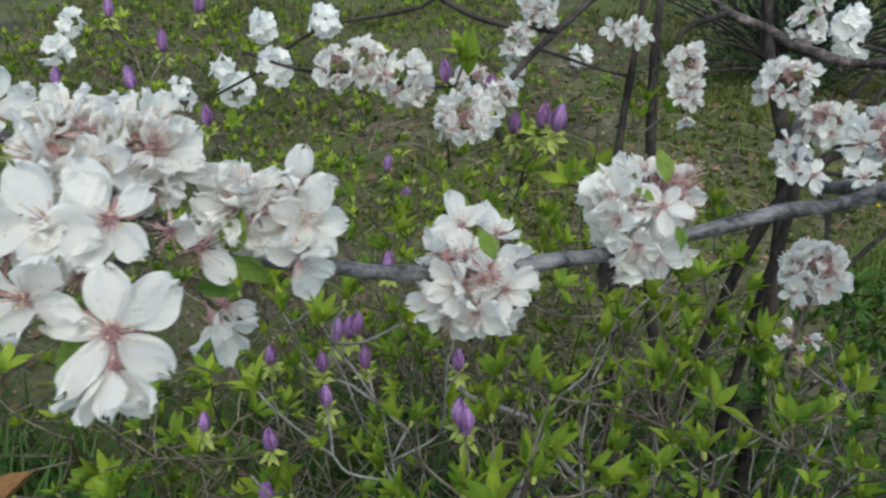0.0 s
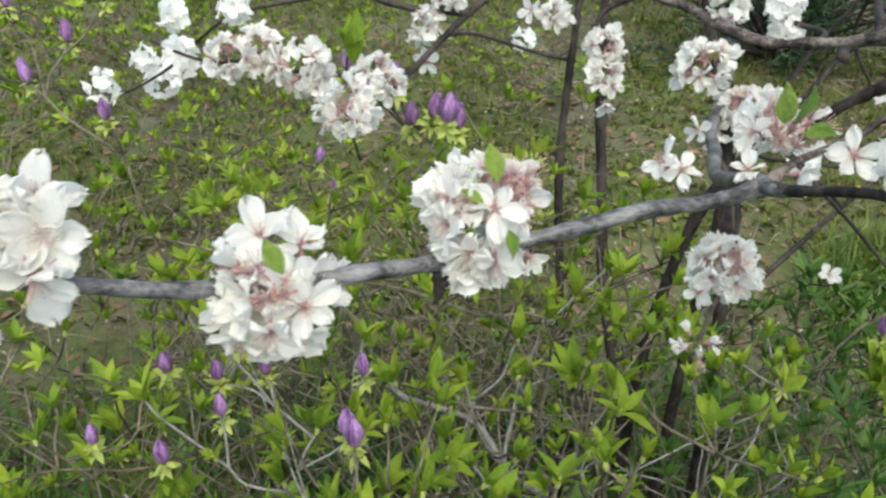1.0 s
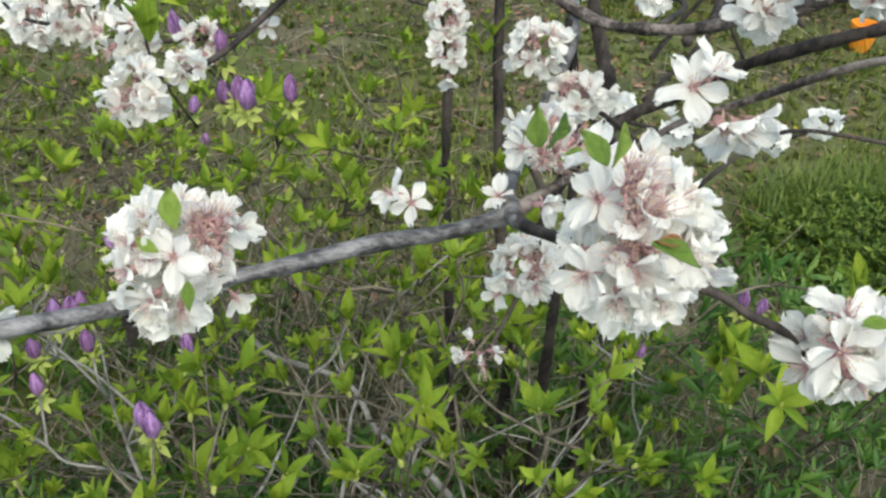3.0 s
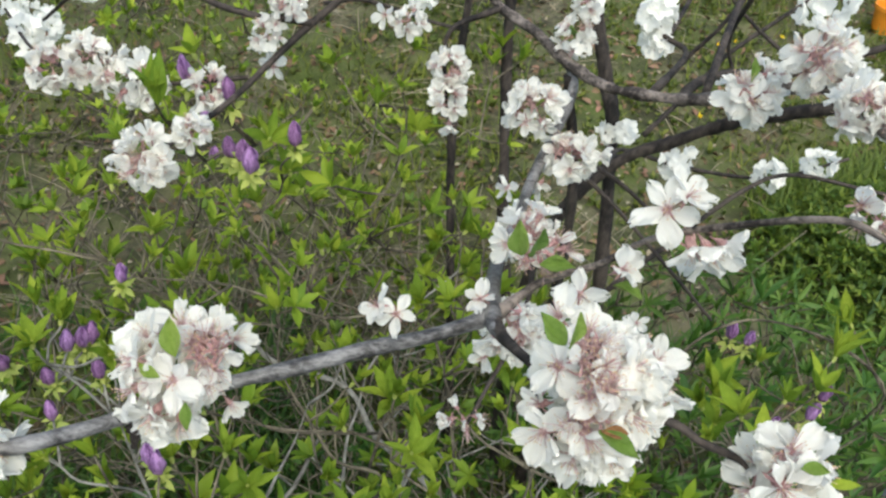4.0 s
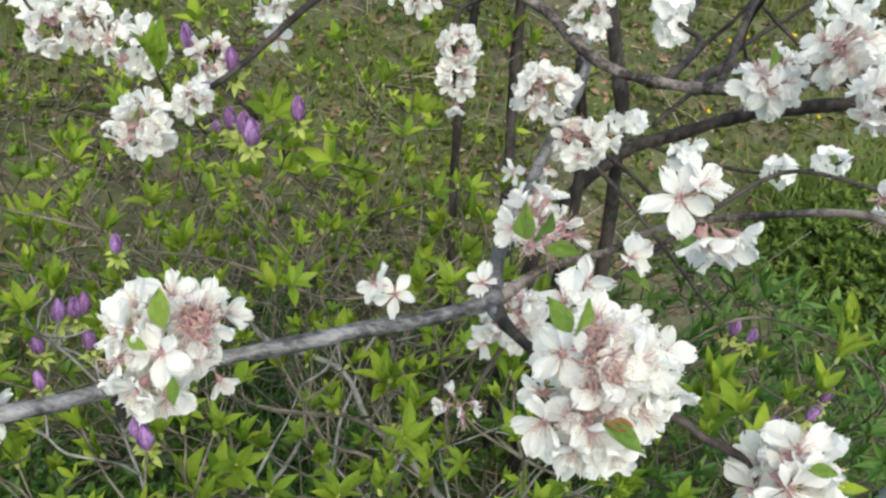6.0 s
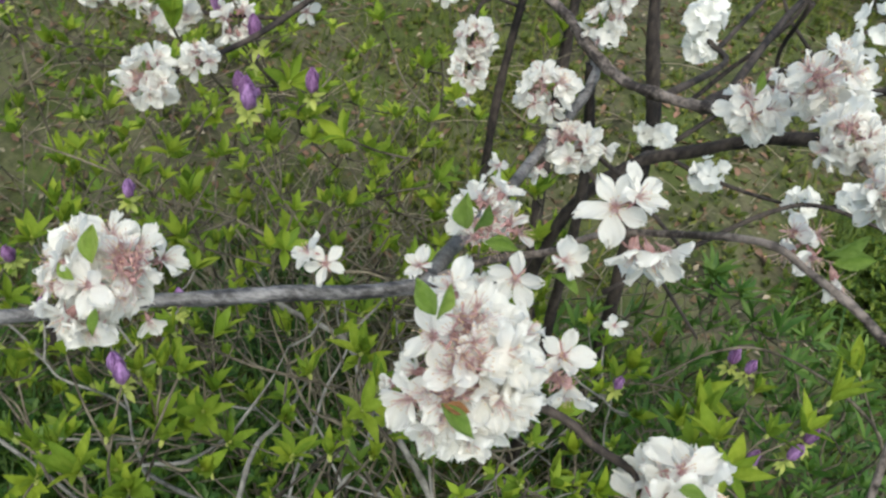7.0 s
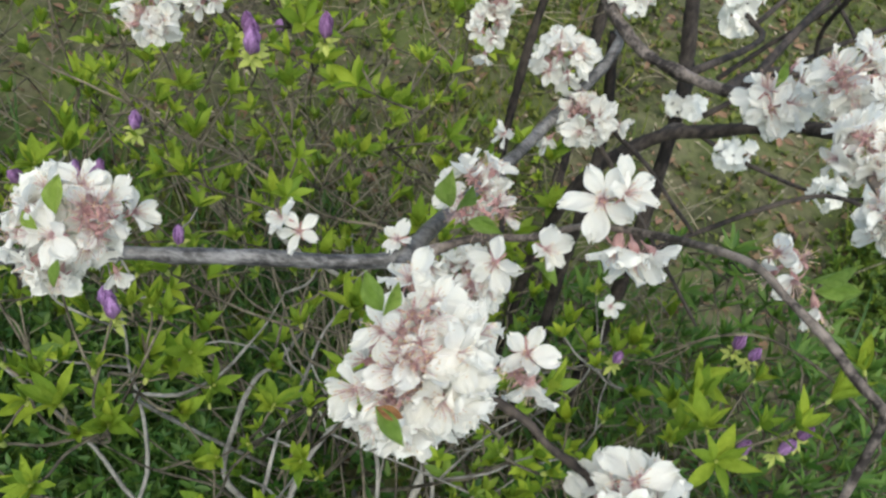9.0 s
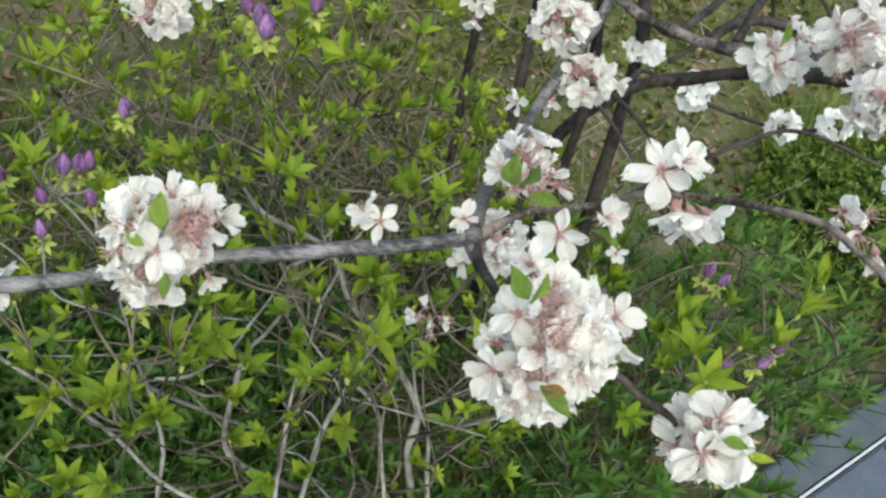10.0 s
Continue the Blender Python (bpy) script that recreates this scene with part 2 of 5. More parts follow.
def leaf_profile(s):
    return max(0.03, math.sin(math.pi * min(1, s * 0.98 + 0.02)) ** 0.9 * (1.0 - 0.35 * abs(s - 0.45)))


PETALS = [mesh_of("petal", *blade(w, 12, 10, petal_profile, c, d, 0.105, 0.0, k, 0.10), PETAL)
          for k, (w, c, d) in enumerate([(0.37, 0.22, 0.08), (0.35, 0.16, -0.06), (0.40, 0.26, 0.18), (0.37, 0.14, -0.14), (0.33, 0.34, 0.05), (0.40, 0.34, 0.24), (0.31, 0.16, 0.06), (0.29, 0.14, -0.10), (0.34, 0.42, 0.30), (0.38, 0.05, -0.20)])]
LEAF_T = [blade(w, 4, 6, leaf_profile, 0.0, d, 0.015, f, 20 + k) for k, (w, d, f) in enumerate([(0.175, -0.16, 0.5), (0.155, 0.10, 0.6), (0.19, -0.05, 0.4), (0.15, -0.25, 0.5)])]
LEAVES = [mesh_of("leaf", *t, AZ_LEAF) for t in LEAF_T]
BRACTS = [mesh_of("bract", *blade(0.22, 2, 4, leaf_profile, 0.0, d, 0.03, 0.4, 40 + k), BRACT) for k, d in enumerate((-0.35, 0.1, -0.15))]
BLOSSOM_LEAVES = [mesh_of("young_leaf", *blade(w, 4, 6, leaf_profile, 0.1, d, 0.06, 0.85, 50 + k), YOUNG_LEAF) for k, (w, d) in enumerate([(0.24, -0.2), (0.21, 0.2), (0.27, -0.1)])]


RUST_LEAF = mesh_of("young_leaf", *blade(0.26, 4, 6, leaf_profile, 0.1, -0.15, 0.06, 0.6, 57), DRY_LEAF)


def calyx_mesh(seed):
    """Cup, five sepals and the short stalk of one blossom, facing z."""
    rng = np.random.default_rng(seed)
    verts, faces = tube([(0, 0, -0.75, 0.03), (0.01, 0, -0.6, 0.035), (0, 0, -0.46, 0.06), (0, 0, -0.30, 0.15), (0, 0, -0.04, 0.17), (0, 0, 0.02, 0.10)], 8, 2)
    for k in range(5):
        v, f = blade(0.14, 2, 3, leaf_profile, 0.1, -0.25, 0.0, 0.2, seed + k)
        m = Matrix.Rotation(k * 1.2566 + 0.63 + rng.uniform(-0.15, 0.15), 4, "Z") @ Matrix.Translation((0, 0.13, -0.05)) @ Matrix.Rotation(rng.uniform(-0.5, 0.3), 4, "X") @ Matrix.Scale(0.42, 4)
        o = len(verts)
        verts += [tuple(m @ Vector(q)) for q in v]
        faces += [tuple(i + o for i in q) for q in f]
    return mesh_of("calyx", verts, faces, CALYX)


def stamen_mesh(seed, count, longer=1.0):
    """A brush of thin filaments with a small anther on each."""
    rng = np.random.default_rng(seed)
    verts, faces, index = [], [], []
    for k in range(count):
        a = k * 2.4 + rng.uniform(-0.2, 0.2)
        spread, high = rng.uniform(0.08, 0.38) * longer, rng.uniform(0.28, 0.60) * longer
        tip = (spread * math.cos(a), spread * math.sin(a), high)
        v, f = tube([(0.06 * math.cos(a), 0.06 * math.sin(a), 0, 0.013), (tip[0] * 0.6, tip[1] * 0.6, high * 0.6, 0.010), (*tip, 0.008)], 4, 2, 0, None, len(verts))
        verts += v
        faces += f
        index += [0] * len(f)
        o, s = len(verts), 0.026
        verts += [(tip[0] + s * x, tip[1] + s * y, tip[2] + s * z) for x, y, z in ((1, 0, 0), (-1, 0, 0), (0, 1, 0), (0, -1, 0), (0, 0, 1), (0, 0, -1))]
        quads = [(0, 2, 4), (2, 1, 4), (1, 3, 4), (3, 0, 4), (2, 0, 5), (1, 2, 5), (3, 1, 5), (0, 3, 5)]
        faces += [tuple(i + o for i in q) for q in quads]
        index += [1] * 8
    return mesh_of("stamen_tuft", verts, faces, STAMEN, True, (ANTHER,), index)


CALYXES = [calyx_mesh(70 + k) for k in range(3)]
STAMENS = [stamen_mesh(80 + k, 13 + k) for k in range(3)]
STAMENS_BARE = [stamen_mesh(84 + k, 17 + k, 1.55) for k in range(3)]


def bud_mesh(seed):
    """A pointed azalea bud of rolled petals, length one along z."""
    rng = np.random.default_rng(seed)
    verts, faces = [], []
    rings, sides = 11, 15
    for j in range(rings):
        s = j / (rings - 1)
        r = 0.34 * math.sin(math.pi * (0.12 + 0.86 * s)) ** 0.75 * (1 - 0.18 * s) + 0.01
        for k in range(sides):
            a = 2 * math.pi * k / sides
            lobe = 1 + 0.19 * math.cos(4 * (a + s * 1.5) + seed) + 0.03 * rng.standard_normal()
            verts.append((r * lobe * math.cos(a), r * lobe * math.sin(a), s))
    for j in range(rings - 1):
        for k in range(sides):
            a, b = j * sides + k, j * sides + (k + 1) % sides
            faces.append((a, b, b + sides, a + sides))
    faces.append(tuple(reversed(range(sides))))
    faces.append(tuple((rings - 1) * sides + k for k in range(sides)))
    return mesh_of("bud", verts, faces, BUD)


BUDS = [bud_mesh(90 + k) for k in range(3)]

# ---- ground, kerb and path ----
def graded(lo, hi, step, far):
    near = list(np.arange(lo, hi + step / 2, step))
    out, d = [], step
    x = hi
    while x < far:
        d *= 1.35
        x += d
        out.append(x)
    down, d, x = [], step, lo
    while x > -far:
        d *= 1.35
        x -= d
        down.append(x)
    return np.array(down[::-1] + near + out)


def ground_height(x, y):
    low = 0.035 * noise.noise((x * 1.3, y * 1.3, 3.0)) + 0.014 * noise.noise((x * 6, y * 6, 8.0)) + 0.006 * noise.noise((x * 22, y * 22, 1.0))
    side = (x - 0.751) * 0.6 - (y - 0.582) * 0.8
    calm = min(1.0, max(0.0, (-0.02 - side) / 0.25))
    return GROUND + low * calm - (0.012 if side > -0.02 else 0.0)


gx, gy = graded(-1.6, 2.6, 0.045, 400), graded(-0.6, 3.2, 0.045, 400)
gv = [(x, y, ground_height(x, y)) for y in gy for x in gx]
w = len(gx)
gf = [(j * w + i, j * w + i + 1, (j + 1) * w + i + 1, (j + 1) * w + i) for j in range(len(gy) - 1) for i in range(w - 1)]
ground = tagged(new("ground", mesh_of("ground", gv, gf, SOIL)), "brown soil with leaf litter and patches of weeds", "ground", kind="structure")

ALONG, ACROSS = Vector((0.8, 0.6, 0)), Vector((0.6, -0.8, 0))
EDGE = Vector((0.775, 0.585, GROUND))


def slab(name, a0, a1, c0, c1, z0, z1, material, bevel=0.004):
    """A bevelled stone block, laid along the kerb's line."""
    bm = bmesh.new()
    bmesh.ops.create_cube(bm, size=1.0)
    for v in bm.verts:
        p = EDGE + ALONG * (a0 + (a1 - a0) * (v.co.x + 0.5)) + ACROSS * (c0 + (c1 - c0) * (v.co.y + 0.5))
        v.co = (p.x, p.y, GROUND + z0 + (z1 - z0) * (v.co.z + 0.5))
    bmesh.ops.recalc_face_normals(bm, faces=bm.faces)
    bmesh.ops.bevel(bm, geom=bm.edges[:], offset=bevel, segments=2, affect="EDGES")
    me = bpy.data.meshes.new(name)
    bm.to_mesh(me)
    bm.free()
    me.materials.append(material)
    return me


kerb = thing("kerb", (0, 0, 0), "grey granite kerb along the planting bed", "kerb", kind="structure")
for k in range(-8, 14):
    part("kerb_stone", slab("kerb_stone", k * 0.6, k * 0.6 + 0.594, -0.008, 0.044, -0.10, 0.016, KERB), kerb)
part("mortar_joint", slab("mortar_joint", -4.8, 8.4, 0.0468, 0.0508, -0.10, 0.013, MORTAR, 0.001), kerb, label="pale mortar joint")
path = thing("pavement", (0, 0, 0), "blue-grey paved footpath beside the kerb", "pavement", kind="structure")
for i in range(-8, 14):
    for j in range(5):
        part("paving_slab", slab("paving_slab", i * 0.6, i * 0.6 + 0.596, 0.0535 + j * 0.4, 0.45 + j * 0.4, -0.08, 0.008, PAVING), path)


# ---- the blossoming bush ----
BASE = Vector((0.34, 0.66, GROUND))
bush = thing("blossoming_bush", BASE, "spring bush with dense white and pink blossom on bare grey branches", "bush")
HOME = Matrix.Translation(-BASE)
# about the middle of the camera's way; clusters without an axis face it
CAMERA_SIDE = Vector((0.14, 0.0, 1.08))
rng = np.random.default_rng(5)


def limb(name, points, material, sides=10, steps=8, rough=0.07, label=""):
    v, f = tube(points, sides, steps, rough, rng)
    return part(name, mesh_of(name, v, f, material), bush, HOME, label)


# trunks from the ground, then the limbs
limb("trunk", [(0.36, 0.68, 0.06, 0.0081), (0.345, 0.64, 0.30, 0.0065), (0.325, 0.60, 0.52, 0.0055), (0.312, 0.565, 0.66, 0.0045), (0.302, 0.562, 0.73, 0.0041), (0.285, 0.556, 0.80, 0.0035)], BARK_DARK, 12, 14, 0.11)
limb("trunk", [(0.33, 0.70, 0.06, 0.0073), (0.30, 0.64, 0.42, 0.0056), (0.305, 0.60, 0.62, 0.0051), (0.346, 0.602, 0.694, 0.0051), (0.387, 0.585, 0.732, 0.0050), (0.416, 0.555, 0.770, 0.0047), (0.44, 0.52, 0.80, 0.0043), (0.50, 0.47, 0.85, 0.0034), (0.62, 0.43, 0.93, 0.0021)], BARK_DARK, 12, 14, 0.11)
limb("trunk", [(0.36, 0.76, 0.06, 0.0086), (0.345, 0.80, 0.25, 0.0077), (0.322, 0.854, 0.393, 0.0073), (0.311, 0.890, 0.518, 0.0067), (0.302, 0.932, 0.668, 0.0060), (0.30, 0.97, 0.85, 0.0047), (0.30, 1.02, 1.05, 0.0031), (0.28, 1.10, 1.35, 0.0010)], BARK_DARK, 12, 14, 0.11)
limb("trunk", [(0.27, 0.74, 0.06, 0.0067), (0.258, 0.755, 0.25, 0.0059), (0.247, 0.772, 0.407, 0.0053), (0.237, 0.810, 0.562, 0.0048), (0.237, 0.821, 0.654, 0.0042), (0.245, 0.84, 0.80, 0.0034), (0.25, 0.88, 1.0, 0.0022), (0.24, 0.94, 1.2, 0.0009)], BARK_DARK, 12, 14, 0.11)
limb("trunk", [(0.42, 0.68, 0.06, 0.0086), (0.41, 0.70, 0.40, 0.0077), (0.386, 0.728, 0.639, 0.0070), (0.373, 0.742, 0.694, 0.0067), (0.352, 0.764, 0.770, 0.0061), (0.335, 0.79, 0.90, 0.0048), (0.31, 0.83, 1.1, 0.0032), (0.29, 0.88, 1.35, 0.0013)], BARK_DARK, 12, 14, 0.11)
limb("branch", [(0.10, 0.72, 1.02, 0.0014), (0.165, 0.665, 0.915, 0.0026), (0.215, 0.630, 0.848, 0.0032), (0.241, 0.612, 0.822, 0.0033), (0.264, 0.587, 0.816, 0.0036), (0.281, 0.562, 0.809, 0.0040), (0.301, 0.536, 0.806, 0.0040), (0.319, 0.519, 0.809, 0.0038), (0.353, 0.492, 0.821, 0.0038), (0.387, 0.454, 0.852, 0.0036), (0.415, 0.422, 0.870, 0.0030), (0.46, 0.39, 0.90, 0.0020), (0.52, 0.36, 0.93, 0.0010)], BARK_BROWN, 12, 10, 0.14, "dark brown branch with rough bark")
limb("branch", [(0.286, 0.560, 0.806, 0.0036), (0.289, 0.551, 0.790, 0.0036), (0.276, 0.524, 0.774, 0.0037), (0.260, 0.494, 0.762, 0.0037), (0.250, 0.468, 0.760, 0.0037), (0.241, 0.440, 0.765, 0.0038), (0.227, 0.404, 0.768, 0.0038), (0.216, 0.360, 0.785, 0.0039), (0.210, 0.320, 0.803, 0.0040), (0.209, 0.306, 0.806, 0.0030), (0.212, 0.294, 0.811, 0.0021)], BARK, 12, 8, 0.06, "grey branch with smooth bark")
limb("branch", [(0.212, 0.318, 0.803, 0.0047), (0.195, 0.311, 0.801, 0.0037), (0.178, 0.304, 0.801, 0.0034), (0.149, 0.292, 0.804, 0.0035), (0.121, 0.285, 0.800, 0.0034), (0.095, 0.279, 0.797, 0.0031), (0.066, 0.264, 0.798, 0.0031), (0.035, 0.243, 0.806, 0.0032), (0.005, 0.240, 0.803, 0.0032), (-0.026, 0.229, 0.809, 0.0031), (-0.045, 0.219, 0.817, 0.0029), (-0.075, 0.215, 0.824, 0.0026), (-0.105, 0.215, 0.837, 0.0024), (-0.143, 0.220, 0.860, 0.0022), (-0.18, 0.22, 0.88, 0.0018), (-0.24, 0.21, 0.91, 0.0012)], BARK, 12, 8, 0.08, "grey flowering branch with smooth bark")
limb("twig", [(0.210, 0.316, 0.803, 0.0036), (0.212, 0.293, 0.812, 0.0027), (0.224, 0.262, 0.826, 0.0022), (0.252, 0.250, 0.822, 0.0021), (0.2734, 0.2462, 0.8158, 0.0019), (0.283, 0.2429, 0.8103, 0.0018), (0.2955, 0.241, 0.8048, 0.0019), (0.3027, 0.2401, 0.8003, 0.0012), (0.3069, 0.2347, 0.7963, 0.0009)], BARK_DARK, 8, 6, 0.08)
limb("twig", [(0.212, 0.318, 0.803, 0.0037), (0.235, 0.337, 0.806, 0.0022), (0.260, 0.335, 0.820, 0.0019), (0.278, 0.330, 0.840, 0.0017), (0.299, 0.318, 0.857, 0.0016), (0.322, 0.283, 0.890, 0.0015), (0.335, 0.268, 0.893, 0.0015), (0.349, 0.256, 0.891, 0.0016), (0.3573, 0.2487, 0.8879, 0.0016), (0.3667, 0.2399, 0.8864, 0.0017), (0.3757, 0.2277, 0.8827, 0.0017), (0.3841, 0.2156, 0.8784, 0.0016)], BARK_BROWN, 8, 6, 0.08)
limb("twig", [(0.395, 0.445, 0.858, 0.0030), (0.388, 0.41, 0.884, 0.0026), (0.379, 0.362, 0.884, 0.0022), (0.386, 0.315, 0.892, 0.0019), (0.3729, 0.2638, 0.8979, 0.0018), (0.371, 0.2475, 0.8843, 0.0017), (0.371, 0.2391, 0.872, 0.0016), (0.3703, 0.2291, 0.855, 0.0015), (0.3717, 0.2223, 0.8375, 0.0013)], BARK_BROWN, 8, 6, 0.08)
limb("twig", [(0.20, 0.655, 0.90, 0.0042), (0.155, 0.635, 0.846, 0.0036), (0.121, 0.618, 0.815, 0.0031), (0.098, 0.605, 0.798, 0.0029), (0.077, 0.585, 0.783, 0.0026), (0.052, 0.545, 0.772, 0.0022), (0.022, 0.48, 0.775, 0.0016)], BARK_DARK, 8, 6, 0.06)
limb("twig", [(0.105, 0.608, 0.804, 0.0030), (0.085, 0.607, 0.807, 0.0028), (0.063, 0.608, 0.808, 0.0026), (0.028, 0.612, 0.818, 0.0024), (-0.03, 0.63, 0.85, 0.002), (-0.09, 0.66, 0.90, 0.0012)], BARK_DARK, 8, 6, 0.06)
limb("twig", [(0.06, 0.59, 0.768, 0.0019), (0.0, 0.577, 0.767, 0.0016), (-0.05, 0.570, 0.778, 0.0015), (-0.10, 0.62, 0.765, 0.0014), (-0.16, 0.72, 0.75, 0.0012)], BARK_DARK, 7, 5, 0.06)
limb("twig", [(0.10, 0.72, 1.02, 0.0022), (0.06, 0.73, 0.90, 0.0021), (0.02, 0.74, 0.80, 0.0019), (-0.09, 0.73, 0.77, 0.0016), (-0.18, 0.82, 0.69, 0.0015), (-0.26, 0.86, 0.65, 0.0012), (-0.38, 0.84, 0.68, 0.0009)], BARK_DARK, 7, 5, 0.06)
limb("twig", [(0.24, 0.61, 0.822, 0.003), (0.205, 0.605, 0.805, 0.0019), (0.203, 0.59, 0.775, 0.0015), (0.208, 0.57, 0.745, 0.0012)], BARK_DARK, 7, 5, 0.06)
limb("twig", [(0.24, 0.438, 0.765, 0.003), (0.25, 0.415, 0.742, 0.0019), (0.243, 0.395, 0.712, 0.0016), (0.225, 0.37, 0.69, 0.0014), (0.212, 0.352, 0.675, 0.0011)], BARK_DARK, 7, 5, 0.06)
limb("twig", [(0.33, 0.515, 0.81, 0.003), (0.39, 0.62, 0.79, 0.0023), (0.38, 0.66, 0.79, 0.0019), (0.40, 0.75, 0.80, 0.0015)], BARK_DARK, 7, 5, 0.06)
limb("twig", [(0.345, 0.60, 0.695, 0.003), (0.385, 0.69, 0.655, 0.0023), (0.435, 0.665, 0.655, 0.0019), (0.506, 0.637, 0.665, 0.0015), (0.56, 0.62, 0.70, 0.0014)], BARK_DARK, 7, 5, 0.06)
limb("twig", [(0.36, 0.50, 0.822, 0.0029), (0.41, 0.60, 0.84, 0.0024), (0.47, 0.70, 0.86, 0.0021), (0.54, 0.86, 0.90, 0.0016)], BARK_DARK, 7, 5, 0.06)
limb("twig", [(0.40, 0.70, 0.75, 0.0023), (0.48, 0.84, 0.78, 0.0021), (0.58, 0.98, 0.86, 0.0018)], BARK_DARK, 7, 5, 0.06)
limb("twig", [(0.43, 0.62, 0.845, 0.0023), (0.44, 0.66, 0.78, 0.0016), (0.47, 0.66, 0.73, 0.0014)], BARK_DARK, 7, 5, 0.06)
limb("twig", [(0.270, 0.512, 0.769, 0.0024), (0.31, 0.49, 0.745, 0.0016), (0.36, 0.47, 0.70, 0.0014), (0.40, 0.46, 0.66, 0.001)], BARK_DARK, 7, 5, 0.06)
limb("twig", [(0.381, 0.642, 0.737, 0.0022), (0.410, 0.660, 0.768, 0.0020), (0.427, 0.655, 0.798, 0.0018), (0.442, 0.662, 0.829, 0.0016), (0.46, 0.68, 0.90, 0.001)], BARK_DARK, 7, 5, 0.06)
limb("twig", [(0.475, 0.596, 0.785, 0.0018), (0.467, 0.619, 0.794, 0.0017), (0.449, 0.647, 0.804, 0.0015), (0.427, 0.667, 0.825, 0.0013), (0.40, 0.70, 0.88, 0.0008)], BARK_DARK, 7, 5, 0.06)
limb("twig", [(0.39, 0.66, 0.69, 0.0025), (0.434, 0.686, 0.725, 0.0024), (0.459, 0.700, 0.749, 0.0023), (0.485, 0.709, 0.768, 0.0023), (0.536, 0.721, 0.805, 0.0019), (0.62, 0.74, 0.87, 0.0014)], BARK_DARK, 7, 5, 0.06)
limb("branch", [(0.362, 0.535, 0.795, 0.0040), (0.371, 0.554, 0.793, 0.0039), (0.390, 0.572, 0.794, 0.0037), (0.415, 0.584, 0.793, 0.0036), (0.436, 0.575, 0.797, 0.0035), (0.456, 0.558, 0.813, 0.0032), (0.52, 0.53, 0.86, 0.0022)], BARK_DARK, 9, 6, 0.08)
limb("twig", [(0.35, 0.55, 0.60, 0.0026), (0.408, 0.567, 0.652, 0.0022), (0.463, 0.591, 0.685, 0.0020), (0.501, 0.592, 0.700, 0.0018), (0.564, 0.561, 0.705, 0.0015), (0.62, 0.54, 0.71, 0.001)], BARK_DARK, 7, 5, 0.06)
limb("twig", [(0.285, 0.53, 0.76, 0.0022), (0.309, 0.525, 0.746, 0.0020), (0.335, 0.527, 0.728, 0.0018), (0.362, 0.524, 0.705, 0.0017), (0.386, 0.523, 0.685, 0.0014)], BARK_DARK, 7, 5, 0.06)
limb("twig", [(0.10, 0.80, 0.735, 0.0022), (0.139, 0.828, 0.728, 0.0021), (0.198, 0.831, 0.710, 0.0020), (0.245, 0.83, 0.700, 0.0022)], BARK_DARK, 7, 5, 0.06)
limb("spur", [(0.064, 0.263, 0.798, 0.0024), (0.063, 0.260, 0.791, 0.0024), (0.061, 0.257, 0.783, 0.0017)], BARK_DARK, 8, 6, 0.30, "short knobbly spur")

PETAL_SMALL = blade(0.40, 4, 5, petal_profile, 0.22, 0.06, 0.05, 0.0, 3, 0.05)


def flower(place, direction, size=0.012, lift=None, petals=5):
    """One blossom: calyx with its petals and stamens, facing a direction."""
    m = HOME @ Matrix.Translation(place) @ facing(direction, rng.uniform(0, 6.28)) @ Matrix.Scale(size, 4)
    f = part("flower", CALYXES[int(rng.integers(3))], bush, m)
    up = rng.uniform(0.12, 0.75) if lift is None else lift
    for k in range(petals):
        tilt = up + rng.normal(0, 0.20)
        pm = Matrix.Rotation(k * 6.2832 / 5 + rng.normal(0, 0.13), 4, "Z") @ Matrix.Translation((0, 0.10, 0)) @ Matrix.Rotation(tilt, 4, "X") @ Matrix.Rotation(rng.normal(0, 0.38), 4, "Y") @ Matrix.Scale(rng.uniform(0.78, 1.10), 4)
        part("petal", PETALS[int(rng.choice((1, 3, 6, 7)) if up < 0.3 else rng.integers(10))], f, pm)
    part("stamen_tuft", (STAMENS if petals > 2 else STAMENS_BARE)[int(rng.integers(3))], f)
    return f


def young_leaf(place, direction, size, spin=None):
    d = Vector(direction).normalized()
    m = HOME @ Matrix.Translation(place) @ facing(d, rng.uniform(0, 6.28) if spin is None else spin) @ Matrix.Rotation(radians(78), 4, "X") @ Matrix.Scale(size, 4)
    part("young_leaf", BLOSSOM_LEAVES[int(rng.integers(3))], bush, m)


def set_leaf(place, along, normal, size, kind=0):
    """A young leaf that grows along one way and shows its blade to another."""
    y = Vector(along).normalized()
    x = y.cross(Vector(normal)).normalized()
    z = x.cross(y)
    m = Matrix((x, y, z)).transposed().to_4x4()
    part("young_leaf", (BLOSSOM_LEAVES + LEAVES + [RUST_LEAF])[kind], bush, HOME @ Matrix.Translation(place) @ m @ Matrix.Scale(size, 4))


